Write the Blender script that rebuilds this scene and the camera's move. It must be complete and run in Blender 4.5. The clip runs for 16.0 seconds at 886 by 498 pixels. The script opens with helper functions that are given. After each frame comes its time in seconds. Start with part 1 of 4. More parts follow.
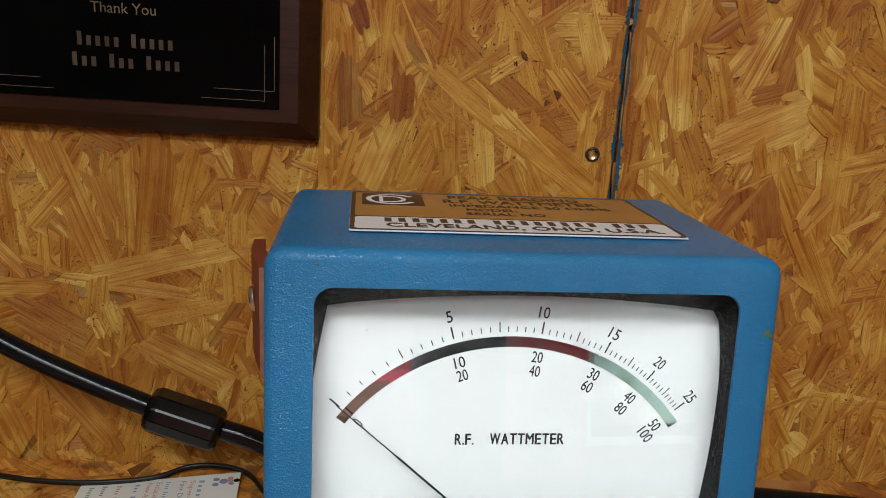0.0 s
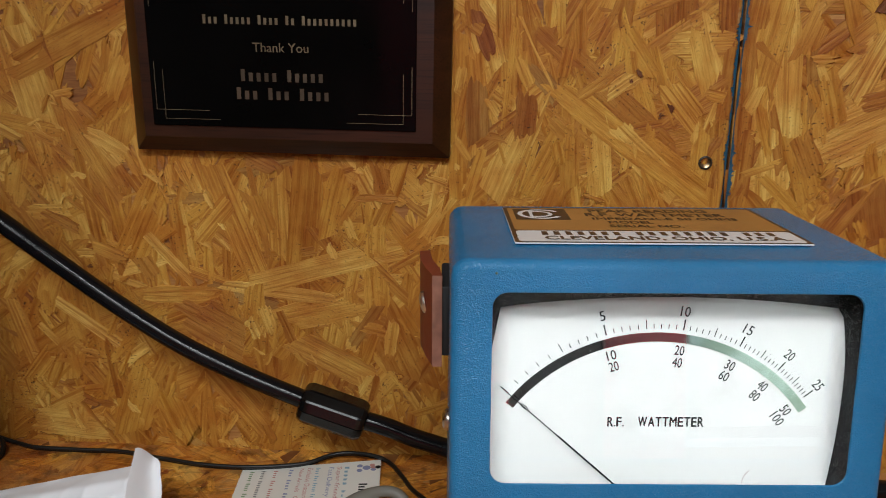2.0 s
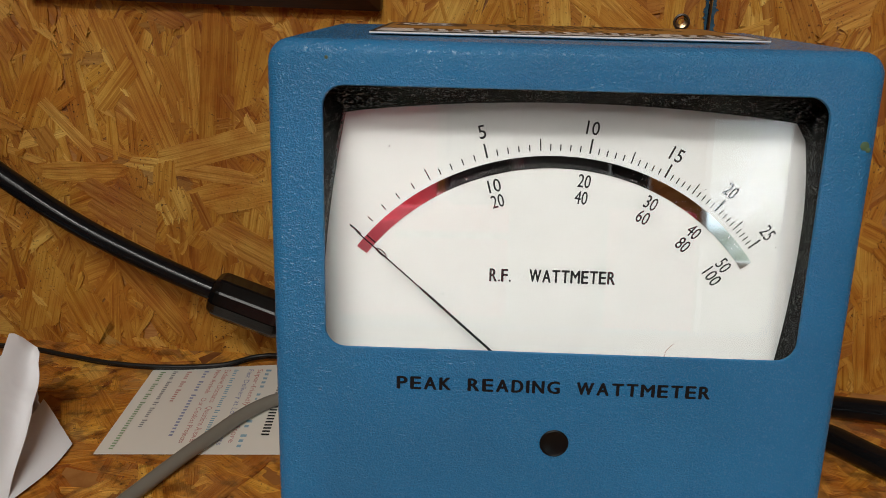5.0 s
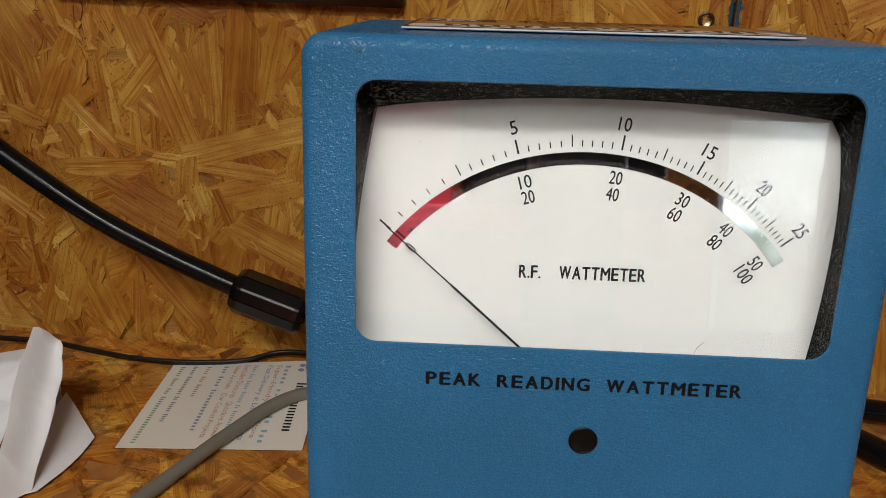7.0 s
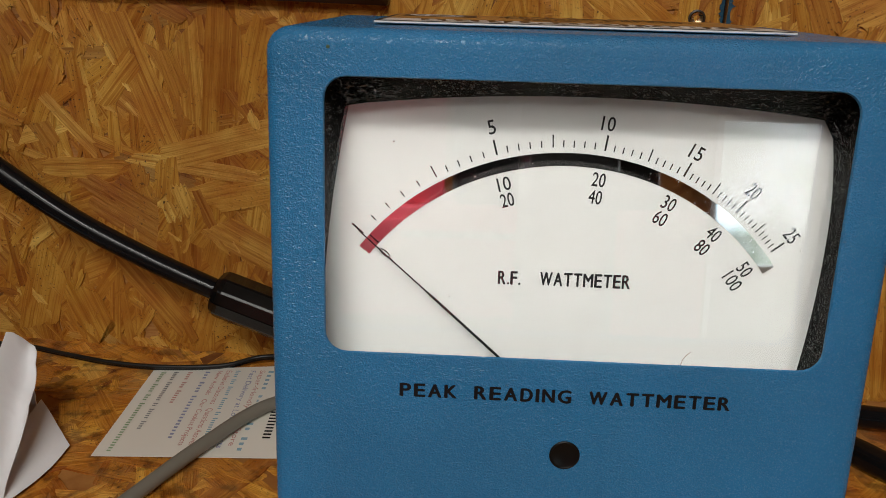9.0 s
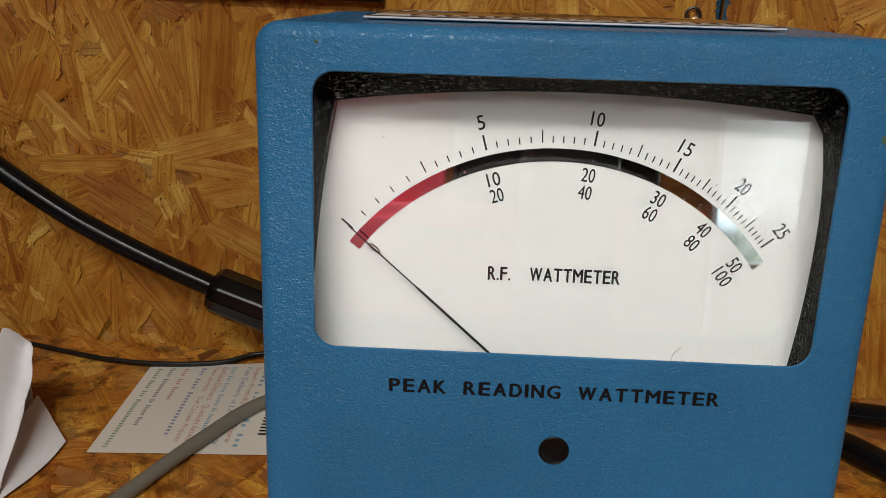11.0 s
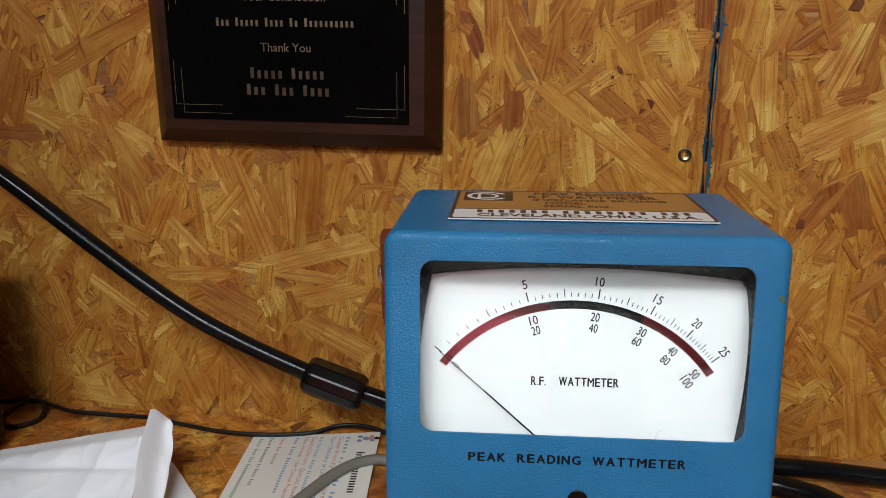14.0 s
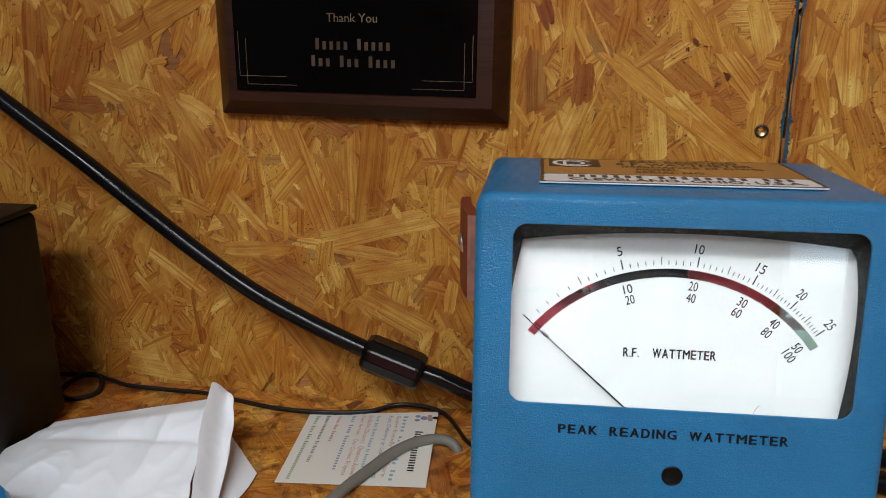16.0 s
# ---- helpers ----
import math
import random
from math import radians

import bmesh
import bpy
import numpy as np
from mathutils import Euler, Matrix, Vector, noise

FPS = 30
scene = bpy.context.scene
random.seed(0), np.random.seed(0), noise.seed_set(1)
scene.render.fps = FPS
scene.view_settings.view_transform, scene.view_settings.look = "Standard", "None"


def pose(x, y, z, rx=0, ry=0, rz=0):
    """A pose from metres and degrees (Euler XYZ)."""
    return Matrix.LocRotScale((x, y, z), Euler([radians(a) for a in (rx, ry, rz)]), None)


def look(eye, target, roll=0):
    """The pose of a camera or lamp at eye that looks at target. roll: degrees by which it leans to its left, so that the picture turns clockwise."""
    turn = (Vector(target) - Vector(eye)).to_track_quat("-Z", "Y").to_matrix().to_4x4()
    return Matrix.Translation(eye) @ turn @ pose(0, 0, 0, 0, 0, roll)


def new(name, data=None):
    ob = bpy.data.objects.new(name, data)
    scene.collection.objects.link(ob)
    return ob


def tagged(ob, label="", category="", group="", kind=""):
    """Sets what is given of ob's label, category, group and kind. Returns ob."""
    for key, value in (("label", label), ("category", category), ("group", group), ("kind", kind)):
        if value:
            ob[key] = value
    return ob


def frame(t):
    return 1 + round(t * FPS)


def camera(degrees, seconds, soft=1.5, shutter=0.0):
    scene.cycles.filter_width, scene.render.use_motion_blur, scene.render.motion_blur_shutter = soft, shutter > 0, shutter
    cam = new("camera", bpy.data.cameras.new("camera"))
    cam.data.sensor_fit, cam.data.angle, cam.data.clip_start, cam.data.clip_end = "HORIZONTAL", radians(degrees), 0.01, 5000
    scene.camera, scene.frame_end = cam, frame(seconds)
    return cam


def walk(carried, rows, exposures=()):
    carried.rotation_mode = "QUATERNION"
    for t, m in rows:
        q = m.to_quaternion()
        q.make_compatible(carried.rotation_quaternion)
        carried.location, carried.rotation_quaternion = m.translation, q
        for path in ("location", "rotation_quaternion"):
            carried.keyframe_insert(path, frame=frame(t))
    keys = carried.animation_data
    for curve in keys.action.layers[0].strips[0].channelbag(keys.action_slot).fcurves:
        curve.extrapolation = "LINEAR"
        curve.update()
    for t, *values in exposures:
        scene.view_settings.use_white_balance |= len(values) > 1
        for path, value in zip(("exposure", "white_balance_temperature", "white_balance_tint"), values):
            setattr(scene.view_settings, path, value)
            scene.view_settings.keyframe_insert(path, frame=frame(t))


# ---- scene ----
cam = camera(58.22, 16.0, 0.9, 0.2)
# seconds, eye, yaw, pitch, roll
PATH = [
    (0.0, 0.0451, -0.4003, 0.2537, -1.98, -16.93, -3.09),
    (0.5, 0.0372, -0.4045, 0.2555, -1.64, -16.65, -3.53),
    (1.0, 0.0278, -0.4099, 0.2555, -1.54, -16.47, -3.75),
    (1.5, 0.0150, -0.4128, 0.2572, -1.58, -16.55, -4.71),
    (2.0, 0.0224, -0.4351, 0.2663, 3.48, -16.97, -0.34),
    (2.5, 0.0415, -0.4314, 0.2527, 7.60, -17.85, 1.70),
    (3.0, 0.0413, -0.4180, 0.2293, 8.52, -19.66, 2.71),
    (3.5, 0.0465, -0.4048, 0.2234, 6.45, -19.54, 2.95),
    (4.0, 0.0584, -0.3953, 0.2234, 4.68, -19.77, 1.42),
    (4.2, 0.0602, -0.3920, 0.2205, 4.65, -20.13, 0.60),
    (6.3, 0.0681, -0.3859, 0.2146, 5.54, -21.02, -1.77),
    (6.5, 0.0670, -0.3882, 0.2165, 5.29, -20.69, -1.66),
    (7.0, 0.0606, -0.3878, 0.2150, 6.35, -20.87, -1.28),
    (7.5, 0.0595, -0.3830, 0.2102, 6.32, -20.76, -1.90),
    (8.0, 0.0638, -0.3805, 0.2130, 5.88, -20.71, -1.34),
    (10.5, 0.0643, -0.3786, 0.2130, 6.19, -20.96, -1.63),
    (11.0, 0.0668, -0.3790, 0.2125, 6.13, -20.94, -1.45),
    (11.5, 0.0636, -0.3853, 0.2181, 6.11, -20.23, -1.73),
    (12.0, 0.0453, -0.4104, 0.2259, 7.52, -19.96, -0.83),
    (12.5, 0.0508, -0.4481, 0.2432, 7.55, -18.63, -0.19),
    (13.0, 0.0617, -0.4574, 0.2557, 8.41, -17.69, 0.25),
    (13.5, 0.0665, -0.4648, 0.2629, 8.13, -17.23, 0.51),
    (14.0, 0.0664, -0.4632, 0.2666, 8.10, -16.89, 0.21),
    (14.5, 0.0643, -0.4567, 0.2638, 8.18, -16.79, -0.05),
    (15.0, 0.0584, -0.4580, 0.2617, 8.53, -17.20, 0.21),
    (15.5, 0.0560, -0.4599, 0.2630, 9.19, -16.95, 0.34),
    (16.0, 0.0455, -0.4604, 0.2548, 10.35, -17.40, 0.06),
]
# seconds, stops, kelvin, tint
EXPOSURES = [(0.0, -0.13, 5700, 4), (2.5, 0.0, 5800, 5), (4.0, -0.26, 6200, 7), (6.3, -0.38, 6300, 7), (11.3, -0.45, 6300, 7), (12.0, -0.32, 6300, 8), (12.5, -0.04, 5700, 4), (14.5, 0.0, 5600, 4), (16.0, 0.0, 5600, 4)]
walk(cam, [(t, pose(x, y, z, 90 + pitch, roll, yaw)) for t, x, y, z, yaw, pitch, roll in PATH], EXPOSURES)

# ---------------------------------------------------------------- light
world = bpy.data.worlds.new("world")
scene.world = world
world.use_nodes = True
world.node_tree.nodes["Background"].inputs[0].default_value = (0.9, 0.95, 1.0, 1)
world.node_tree.nodes["Background"].inputs[1].default_value = 0.05


def area_lamp(name, eye, target, sx, sy, watts, colour):
    data = bpy.data.lights.new(name, "AREA")
    data.shape, data.size, data.size_y, data.energy, data.color = "RECTANGLE", sx, sy, watts, colour
    ob = new(name, data)
    ob.matrix_world = look(eye, target)
    return ob


area_lamp("tube_light", (-0.06, -1.05, 1.02), (-0.06, -0.95, 0.0), 0.7, 0.20, 19.5, (1.0, 0.95, 0.88))
# made-up fill from behind; softens the shadow at the dial's top
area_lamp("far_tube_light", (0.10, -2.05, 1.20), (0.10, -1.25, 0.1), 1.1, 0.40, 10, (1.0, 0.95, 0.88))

# ---------------------------------------------------------------- materials


def material(name):
    m = bpy.data.materials.new(name)
    m.use_nodes = True
    nt = m.node_tree
    return m, nt, nt.nodes["Principled BSDF"]


def put(nt, kind, **sets):
    n = nt.nodes.new(kind)
    for k, v in sets.items():
        n.inputs[k.replace("_", " ")].default_value = v
    return n


def ramp(nt, fac, stops):
    n = nt.nodes.new("ShaderNodeValToRGB")
    el = n.color_ramp.elements
    while len(el) < len(stops):
        el.new(0.5)
    for e, (p, c) in zip(el, stops):
        e.position, e.color = p, (*c, 1) if len(c) == 3 else c
    nt.links.new(fac, n.inputs[0])
    return n.outputs[0]


def mixed(nt, a, b, fac, blend="MIX"):
    n = nt.nodes.new("ShaderNodeMix")
    n.data_type, n.blend_type = "RGBA", blend
    for sock, v in ((n.inputs[0], fac), (n.inputs[6], a), (n.inputs[7], b)):
        if isinstance(v, bpy.types.NodeSocket):
            nt.links.new(v, sock)
        elif isinstance(v, tuple):
            sock.default_value = (*v, 1)
        else:
            sock.default_value = v
    return n.outputs[2]


def coords(nt, scale=(1, 1, 1), kind="Object"):
    tc = nt.nodes.new("ShaderNodeTexCoord")
    mp = nt.nodes.new("ShaderNodeMapping")
    mp.inputs["Scale"].default_value = scale
    nt.links.new(tc.outputs[kind], mp.inputs[0])
    return mp.outputs[0]


def noisy(nt, vec, scale, detail=3.0, rough=0.5, distortion=0.0):
    n = put(nt, "ShaderNodeTexNoise", Scale=scale, Detail=detail, Roughness=rough, Distortion=distortion)
    nt.links.new(vec, n.inputs["Vector"])
    return n.outputs["Fac"]


def bumped(nt, bsdf, height, strength, distance):
    b = put(nt, "ShaderNodeBump", Strength=strength, Distance=distance)
    nt.links.new(height, b.inputs["Height"])
    nt.links.new(b.outputs[0], bsdf.inputs["Normal"])


def plain(name, colour, rough, metal=0.0, vary=0.12, grain=300.0, bump=0.15, coat=0.0, spec=0.5):
    """A painted, printed or moulded surface with slight mottling, scuffs and fine relief."""
    m, nt, b = material(name)
    v = coords(nt)
    big = noisy(nt, v, grain / 12, 4)
    fine = noisy(nt, v, grain * 4, 3)
    dark = tuple(c * (1 - vary) for c in colour)
    light = tuple(min(1.0, c * (1 + vary)) for c in colour)
    nt.links.new(ramp(nt, big, [(0.3, dark), (0.7, light)]), b.inputs["Base Color"])
    lo, hi = max(0.02, rough - 0.08), min(1.0, rough + 0.1)
    nt.links.new(ramp(nt, big, [(0.35, (lo,) * 3), (0.7, (hi,) * 3)]), b.inputs["Roughness"])
    b.inputs["Metallic"].default_value = metal
    b.inputs["Coat Weight"].default_value = coat
    b.inputs["Specular IOR Level"].default_value = spec
    if bump:
        bumped(nt, b, fine, bump, 0.0002)
    return m


def strand_material(name, dirt, shift):
    """Pressed wood strands: 'grain' runs along each strand in metres, 'tone' gives its shade and greyness."""
    m, nt, b = material(name)
    g = nt.nodes.new("ShaderNodeUVMap")
    g.uv_map = "grain"
    t = nt.nodes.new("ShaderNodeUVMap")
    t.uv_map = "tone"
    sep = nt.nodes.new("ShaderNodeSeparateXYZ")
    nt.links.new(t.outputs[0], sep.inputs[0])
    isl = nt.nodes.new("ShaderNodeNewGeometry")
    off = nt.nodes.new("ShaderNodeVectorMath")
    off.operation = "SCALE"
    off.inputs[0].default_value = (3.1, 1.7, 0.0)
    own = nt.nodes.new("ShaderNodeObjectInfo")
    both = nt.nodes.new("ShaderNodeMath")
    nt.links.new(isl.outputs["Random Per Island"], both.inputs[0])
    nt.links.new(own.outputs["Random"], both.inputs[1])
    nt.links.new(both.outputs[0], off.inputs["Scale"])
    add = nt.nodes.new("ShaderNodeVectorMath")
    nt.links.new(g.outputs[0], add.inputs[0])
    nt.links.new(off.outputs[0], add.inputs[1])

    def scaled(sx, sy):
        mp = nt.nodes.new("ShaderNodeMapping")
        mp.inputs["Scale"].default_value = (sx, sy, 1)
        nt.links.new(add.outputs[0], mp.inputs[0])
        return mp.outputs[0]
    rings = noisy(nt, scaled(9, 330), 1.0, 3, 0.55, 0.6)
    fibre = noisy(nt, scaled(60, 1900), 1.0, 3, 0.6)
    soft = noisy(nt, scaled(45, 90), 1.0, 2)
    base = ramp(nt, sep.outputs[0], [(0.0, (0.15, 0.038, 0.004)), (0.25, (0.30, 0.092, 0.007)), (0.5, (0.46, 0.192, 0.011)),
                                     (0.75, (0.64, 0.338, 0.034)), (1.0, (0.84, 0.57, 0.130))])
    base = mixed(nt, base, (0.30, 0.205, 0.075), sep.outputs[1])
    dark = mixed(nt, base, (0.72, 0.58, 0.42), 1.0, "MULTIPLY")
    light = mixed(nt, base, (1.0, 0.85, 0.5), 0.05)
    col = mixed(nt, dark, light, ramp(nt, rings, [(0.32, (0, 0, 0)), (0.52, (1, 1, 1))]))
    lines = noisy(nt, scaled(5, 520), 1.0, 3, 0.55, 0.35)
    pick = nt.nodes.new("ShaderNodeMath")
    pick.operation = "FRACT"
    times = nt.nodes.new("ShaderNodeMath")
    times.operation = "MULTIPLY"
    times.inputs[1].default_value = 17.0
    nt.links.new(both.outputs[0], times.inputs[0])
    nt.links.new(times.outputs[0], pick.inputs[0])
    amount = nt.nodes.new("ShaderNodeMath")
    amount.operation = "MULTIPLY"
    nt.links.new(ramp(nt, lines, [(0.40, (1, 1, 1)), (0.55, (0, 0, 0))]), amount.inputs[0])
    nt.links.new(ramp(nt, pick.outputs[0], [(0.4, (0.12,) * 3), (0.95, (1.0,) * 3)]), amount.inputs[1])
    col = mixed(nt, col, (0.70, 0.53, 0.34), amount.outputs[0], "MULTIPLY")
    col = mixed(nt, col, (0.62, 0.45, 0.28), ramp(nt, fibre, [(0.34, (0.6,) * 3), (0.50, (0, 0, 0))]), "MULTIPLY")
    col = mixed(nt, col, (0.80, 0.62, 0.42), ramp(nt, soft, [(0.35, (0.7,) * 3), (0.6, (0, 0, 0))]), "MULTIPLY")
    v = coords(nt)
    specks = noisy(nt, v, 680, 3, 0.5)
    patch = noisy(nt, v, 28, 3)
    mask = nt.nodes.new("ShaderNodeMath")
    mask.operation = "MULTIPLY"
    nt.links.new(ramp(nt, specks, [(0.62, (0, 0, 0)), (0.68, (0.9, 0.9, 0.9))]), mask.inputs[0])
    nt.links.new(ramp(nt, patch, [(0.45, (0.15,) * 3), (0.62, (1, 1, 1))]), mask.inputs[1])
    col = mixed(nt, col, (0.05, 0.018, 0.010), mask.outputs[0])
    wide = noisy(nt, v, 30, 3, 0.5)
    col = mixed(nt, col, (0.80, 0.58, 0.38), ramp(nt, wide, [(0.40, (0.75,) * 3), (0.60, (0, 0, 0))]), "MULTIPLY")
    if dirt:
        blot = noisy(nt, v, 95, 3, 0.55)
        col = mixed(nt, col, (0.20, 0.15, 0.12), ramp(nt, blot, [(0.50, (0, 0, 0)), (0.62, (dirt,) * 3)]), "MULTIPLY")
        dust = noisy(nt, v, 38, 4, 0.6)
        col = mixed(nt, col, (0.44, 0.25, 0.09), ramp(nt, dust, [(0.45, (0, 0, 0)), (0.68, (dirt * .5,) * 3)]))
    if shift != 1.0:
        col = mixed(nt, col, (shift,) * 3, 1.0, "MULTIPLY")
    nt.links.new(col, b.inputs["Base Color"])
    nt.links.new(ramp(nt, fibre, [(0.3, (0.70,) * 3), (0.7, (0.42,) * 3)]), b.inputs["Roughness"])
    b.inputs["Specular IOR Level"].default_value = 0.35
    dents = noisy(nt, v, 170, 4, 0.6)
    total = nt.nodes.new("ShaderNodeMath")
    total.operation = "MULTIPLY_ADD"
    nt.links.new(dents, total.inputs[0])
    total.inputs[1].default_value = 1.6
    under = nt.nodes.new("ShaderNodeMath")
    nt.links.new(lines, under.inputs[0])
    nt.links.new(fibre, under.inputs[1])
    nt.links.new(under.outputs[0], total.inputs[2])
    bumped(nt, b, total.outputs[0], 0.9, 0.0006)
    return m


def board_material(name):
    """The pressed board's body, seen between strands, at its edges and far off."""
    m, nt, b = material(name)
    v = nt.nodes.new("ShaderNodeTexVoronoi")
    v.inputs["Scale"].default_value = 1.0
    nt.links.new(coords(nt, (22, 22, 60)), v.inputs["Vector"])
    col = ramp(nt, v.outputs["Color"], [(0.0, (0.16, 0.06, 0.015)), (0.5, (0.40, 0.17, 0.04)), (1.0, (0.56, 0.30, 0.09))])
    grain = noisy(nt, coords(nt, (1, 1, 8)), 60, 5, 0.6)
    col = mixed(nt, col, (0.6, 0.42, 0.26), ramp(nt, grain, [(0.35, (0.8,) * 3), (0.6, (0, 0, 0))]), "MULTIPLY")
    nt.links.new(col, b.inputs["Base Color"])
    b.inputs["Roughness"].default_value = 0.65
    bumped(nt, b, grain, 0.4, 0.001)
    return m


def wood_material(name, dark, light, axis):
    m, nt, b = material(name)
    s = [55, 55, 55]
    s[axis] = 5
    rings = noisy(nt, coords(nt, tuple(s)), 1.0, 4, 0.55, 1.2)
    s2 = [900, 900, 900]
    s2[axis] = 40
    pores = noisy(nt, coords(nt, tuple(s2)), 1.0, 2)
    col = ramp(nt, rings, [(0.28, dark), (0.5, tuple((a + c) / 2 for a, c in zip(dark, light))), (0.75, light)])
    col = mixed(nt, col, (0.35, 0.3, 0.28), ramp(nt, pores, [(0.33, (0.8,) * 3), (0.47, (0, 0, 0))]), "MULTIPLY")
    nt.links.new(col, b.inputs["Base Color"])
    b.inputs["Roughness"].default_value = 0.38
    bumped(nt, b, pores, 0.12, 0.0003)
    return m


def enamel_material(name, colour, pebble, strength, rough, spec=0.5, runs_from=0.38, runs_to=0.66, depth=0.0005, crest=0.0):
    """Wrinkled instrument enamel: small raised runs over the whole surface, with worn spots."""
    m, nt, b = material(name)
    v = coords(nt)
    runs = noisy(nt, coords(nt, (0.8, 1, 1)), pebble, 2, 0.45, 1.1)
    pits = noisy(nt, v, pebble * 2.6, 2)
    shade = noisy(nt, v, 26, 4)
    dirty = noisy(nt, v, 260, 3)
    dark = tuple(c * 0.88 for c in colour)
    light = tuple(min(1, c * 1.10) for c in colour)
    col = ramp(nt, shade, [(0.3, dark), (0.7, light)])
    col = mixed(nt, col, (0.10, 0.12, 0.09), ramp(nt, dirty, [(0.73, (0, 0, 0)), (0.80, (0.55,) * 3)]))
    nt.links.new(col, b.inputs["Base Color"])
    b.inputs["Specular IOR Level"].default_value = spec
    if crest:
        # only the crests of the wrinkles are worn shiny
        nt.links.new(ramp(nt, runs, [(0.55, (spec,) * 3), (0.61, (crest,) * 3)]), b.inputs["Specular IOR Level"])
    nt.links.new(ramp(nt, pits, [(0.3, (rough + 0.1,) * 3), (0.7, (rough - 0.06,) * 3)]), b.inputs["Roughness"])
    h = nt.nodes.new("ShaderNodeMath")
    h.operation = "MULTIPLY_ADD"
    nt.links.new(pits, h.inputs[0])
    h.inputs[1].default_value = 0.25
    nt.links.new(ramp(nt, runs, [(runs_from, (0, 0, 0)), (runs_to, (1, 1, 1))]), h.inputs[2])
    bumped(nt, b, h.outputs[0], strength, depth)
    return m


def glass_material():
    m, nt, b = material("clear_glass")
    b.inputs["Base Color"].default_value = (0.98, 0.99, 0.98, 1)
    b.inputs["Transmission Weight"].default_value = 1.0
    b.inputs["Roughness"].default_value = 0.0
    b.inputs["IOR"].default_value = 1.40
    return m


def mirror_material():
    m, nt, b = material("scale_mirror")
    scr = noisy(nt, coords(nt), 1500, 2)
    nt.links.new(ramp(nt, scr, [(0.66, (0.90, 0.88, 0.88)), (0.74, (0.9, 0.9, 0.9))]), b.inputs["Base Color"])
    b.inputs["Metallic"].default_value = 1.0
    nt.links.new(ramp(nt, scr, [(0.68, (0.03,) * 3), (0.76, (0.35,) * 3)]), b.inputs["Roughness"])
    return m


def outdoors_material():
    """Bright sky over a pale green yard, out of focus behind the window."""
    m, nt, b = material("daylight")
    sep = nt.nodes.new("ShaderNodeSeparateXYZ")
    nt.links.new(coords(nt), sep.inputs[0])
    up = nt.nodes.new("ShaderNodeMapRange")
    up.inputs["From Min"].default_value, up.inputs["From Max"].default_value = -0.9, 0.6
    nt.links.new(sep.outputs[2], up.inputs["Value"])
    col = ramp(nt, up.outputs[0], [(0.0, (0.08, 0.10, 0.08)), (0.30, (0.11, 0.135, 0.11)), (0.44, (0.20, 0.21, 0.20)), (0.52, (0.86, 0.93, 1.0)), (1.0, (0.9, 0.95, 1.0))])
    patches = noisy(nt, coords(nt), 6, 3)
    col = mixed(nt, col, (0.55, 0.6, 0.5), ramp(nt, patches, [(0.42, (0.8,) * 3), (0.58, (0, 0, 0))]), "MULTIPLY")
    # glow dimmed towards low x, so the glass reflects one brighter strip
    across = nt.nodes.new("ShaderNodeMapRange")
    across.inputs["From Min"].default_value, across.inputs["From Max"].default_value = 1.35, 1.75
    nt.links.new(sep.outputs[0], across.inputs["Value"])
    col = mixed(nt, mixed(nt, col, (0.32, 0.36, 0.38), 1.0, "MULTIPLY"), col, across.outputs[0])
    nt.links.new(col, b.inputs["Emission Color"])
    b.inputs["Base Color"].default_value = (0.1, 0.1, 0.1, 1)
    b.inputs["Emission Strength"].default_value = 7.0
    return m


WALL_STRANDS = strand_material("wall_strand_wood", 0.0, 1.0)
SHELF_STRANDS = strand_material("shelf_strand_wood", 0.70, 1.32)
BOARD = board_material("strand_board")
BLUE = enamel_material("blue_enamel", (0.024, 0.168, 0.364), 1500, 0.42, 0.22, 0.42, 0.42, 0.66)
BEZEL = enamel_material("black_wrinkle_enamel", (0.002, 0.002, 0.0019), 1100, 1.0, 0.14, 0.03, 0.46, 0.64, 0.0008, 1.0)
DIAL = plain("dial_white", (0.58, 0.58, 0.575), 0.45, vary=0.015, grain=120, bump=0.03)
INK = plain("printed_black", (0.006, 0.006, 0.007), 0.5, vary=0.2, bump=0.0, spec=0.2)
MIRROR = mirror_material()
GLASS = glass_material()
WALNUT_H = wood_material("walnut_along", (0.010, 0.0034, 0.0016), (0.050, 0.0145, 0.0050), 0)
BLACK_PLATE = plain("black_lacquered_brass", (0.0025, 0.0025, 0.0025), 0.12, vary=0.2, bump=0.02, spec=0.08)
NAME_GILT = plain("dim_engraved_brass", (0.085, 0.058, 0.036), 0.5, metal=0.3, vary=0.3, grain=900)
GILT = plain("engraved_brass", (0.20, 0.15, 0.09), 0.5, metal=0.4, vary=0.25, grain=900)
COAX = plain("black_vinyl", (0.006, 0.006, 0.007), 0.17, vary=0.3, grain=200, bump=0.12, spec=0.24)
FERRITE = plain("black_moulded_plastic", (0.005, 0.005, 0.005), 0.16, vary=0.25, grain=240, bump=0.05, spec=0.45)
CORD = plain("black_cord_rubber", (0.007, 0.0065, 0.006), 0.45, vary=0.3)
GREY_VINYL = plain("grey_vinyl", (0.205, 0.195, 0.165), 0.5, vary=0.12, grain=160)
PAPER = plain("white_paper", (0.86, 0.86, 0.89), 0.75, vary=0.05, grain=140, bump=0.25)
CARD = plain("card_stock", (0.80, 0.77, 0.70), 0.6, vary=0.05, grain=100, bump=0.1)
CHARCOAL = plain("charcoal_paint", (0.009, 0.010, 0.011), 0.45, vary=0.2, grain=160, spec=0.2)
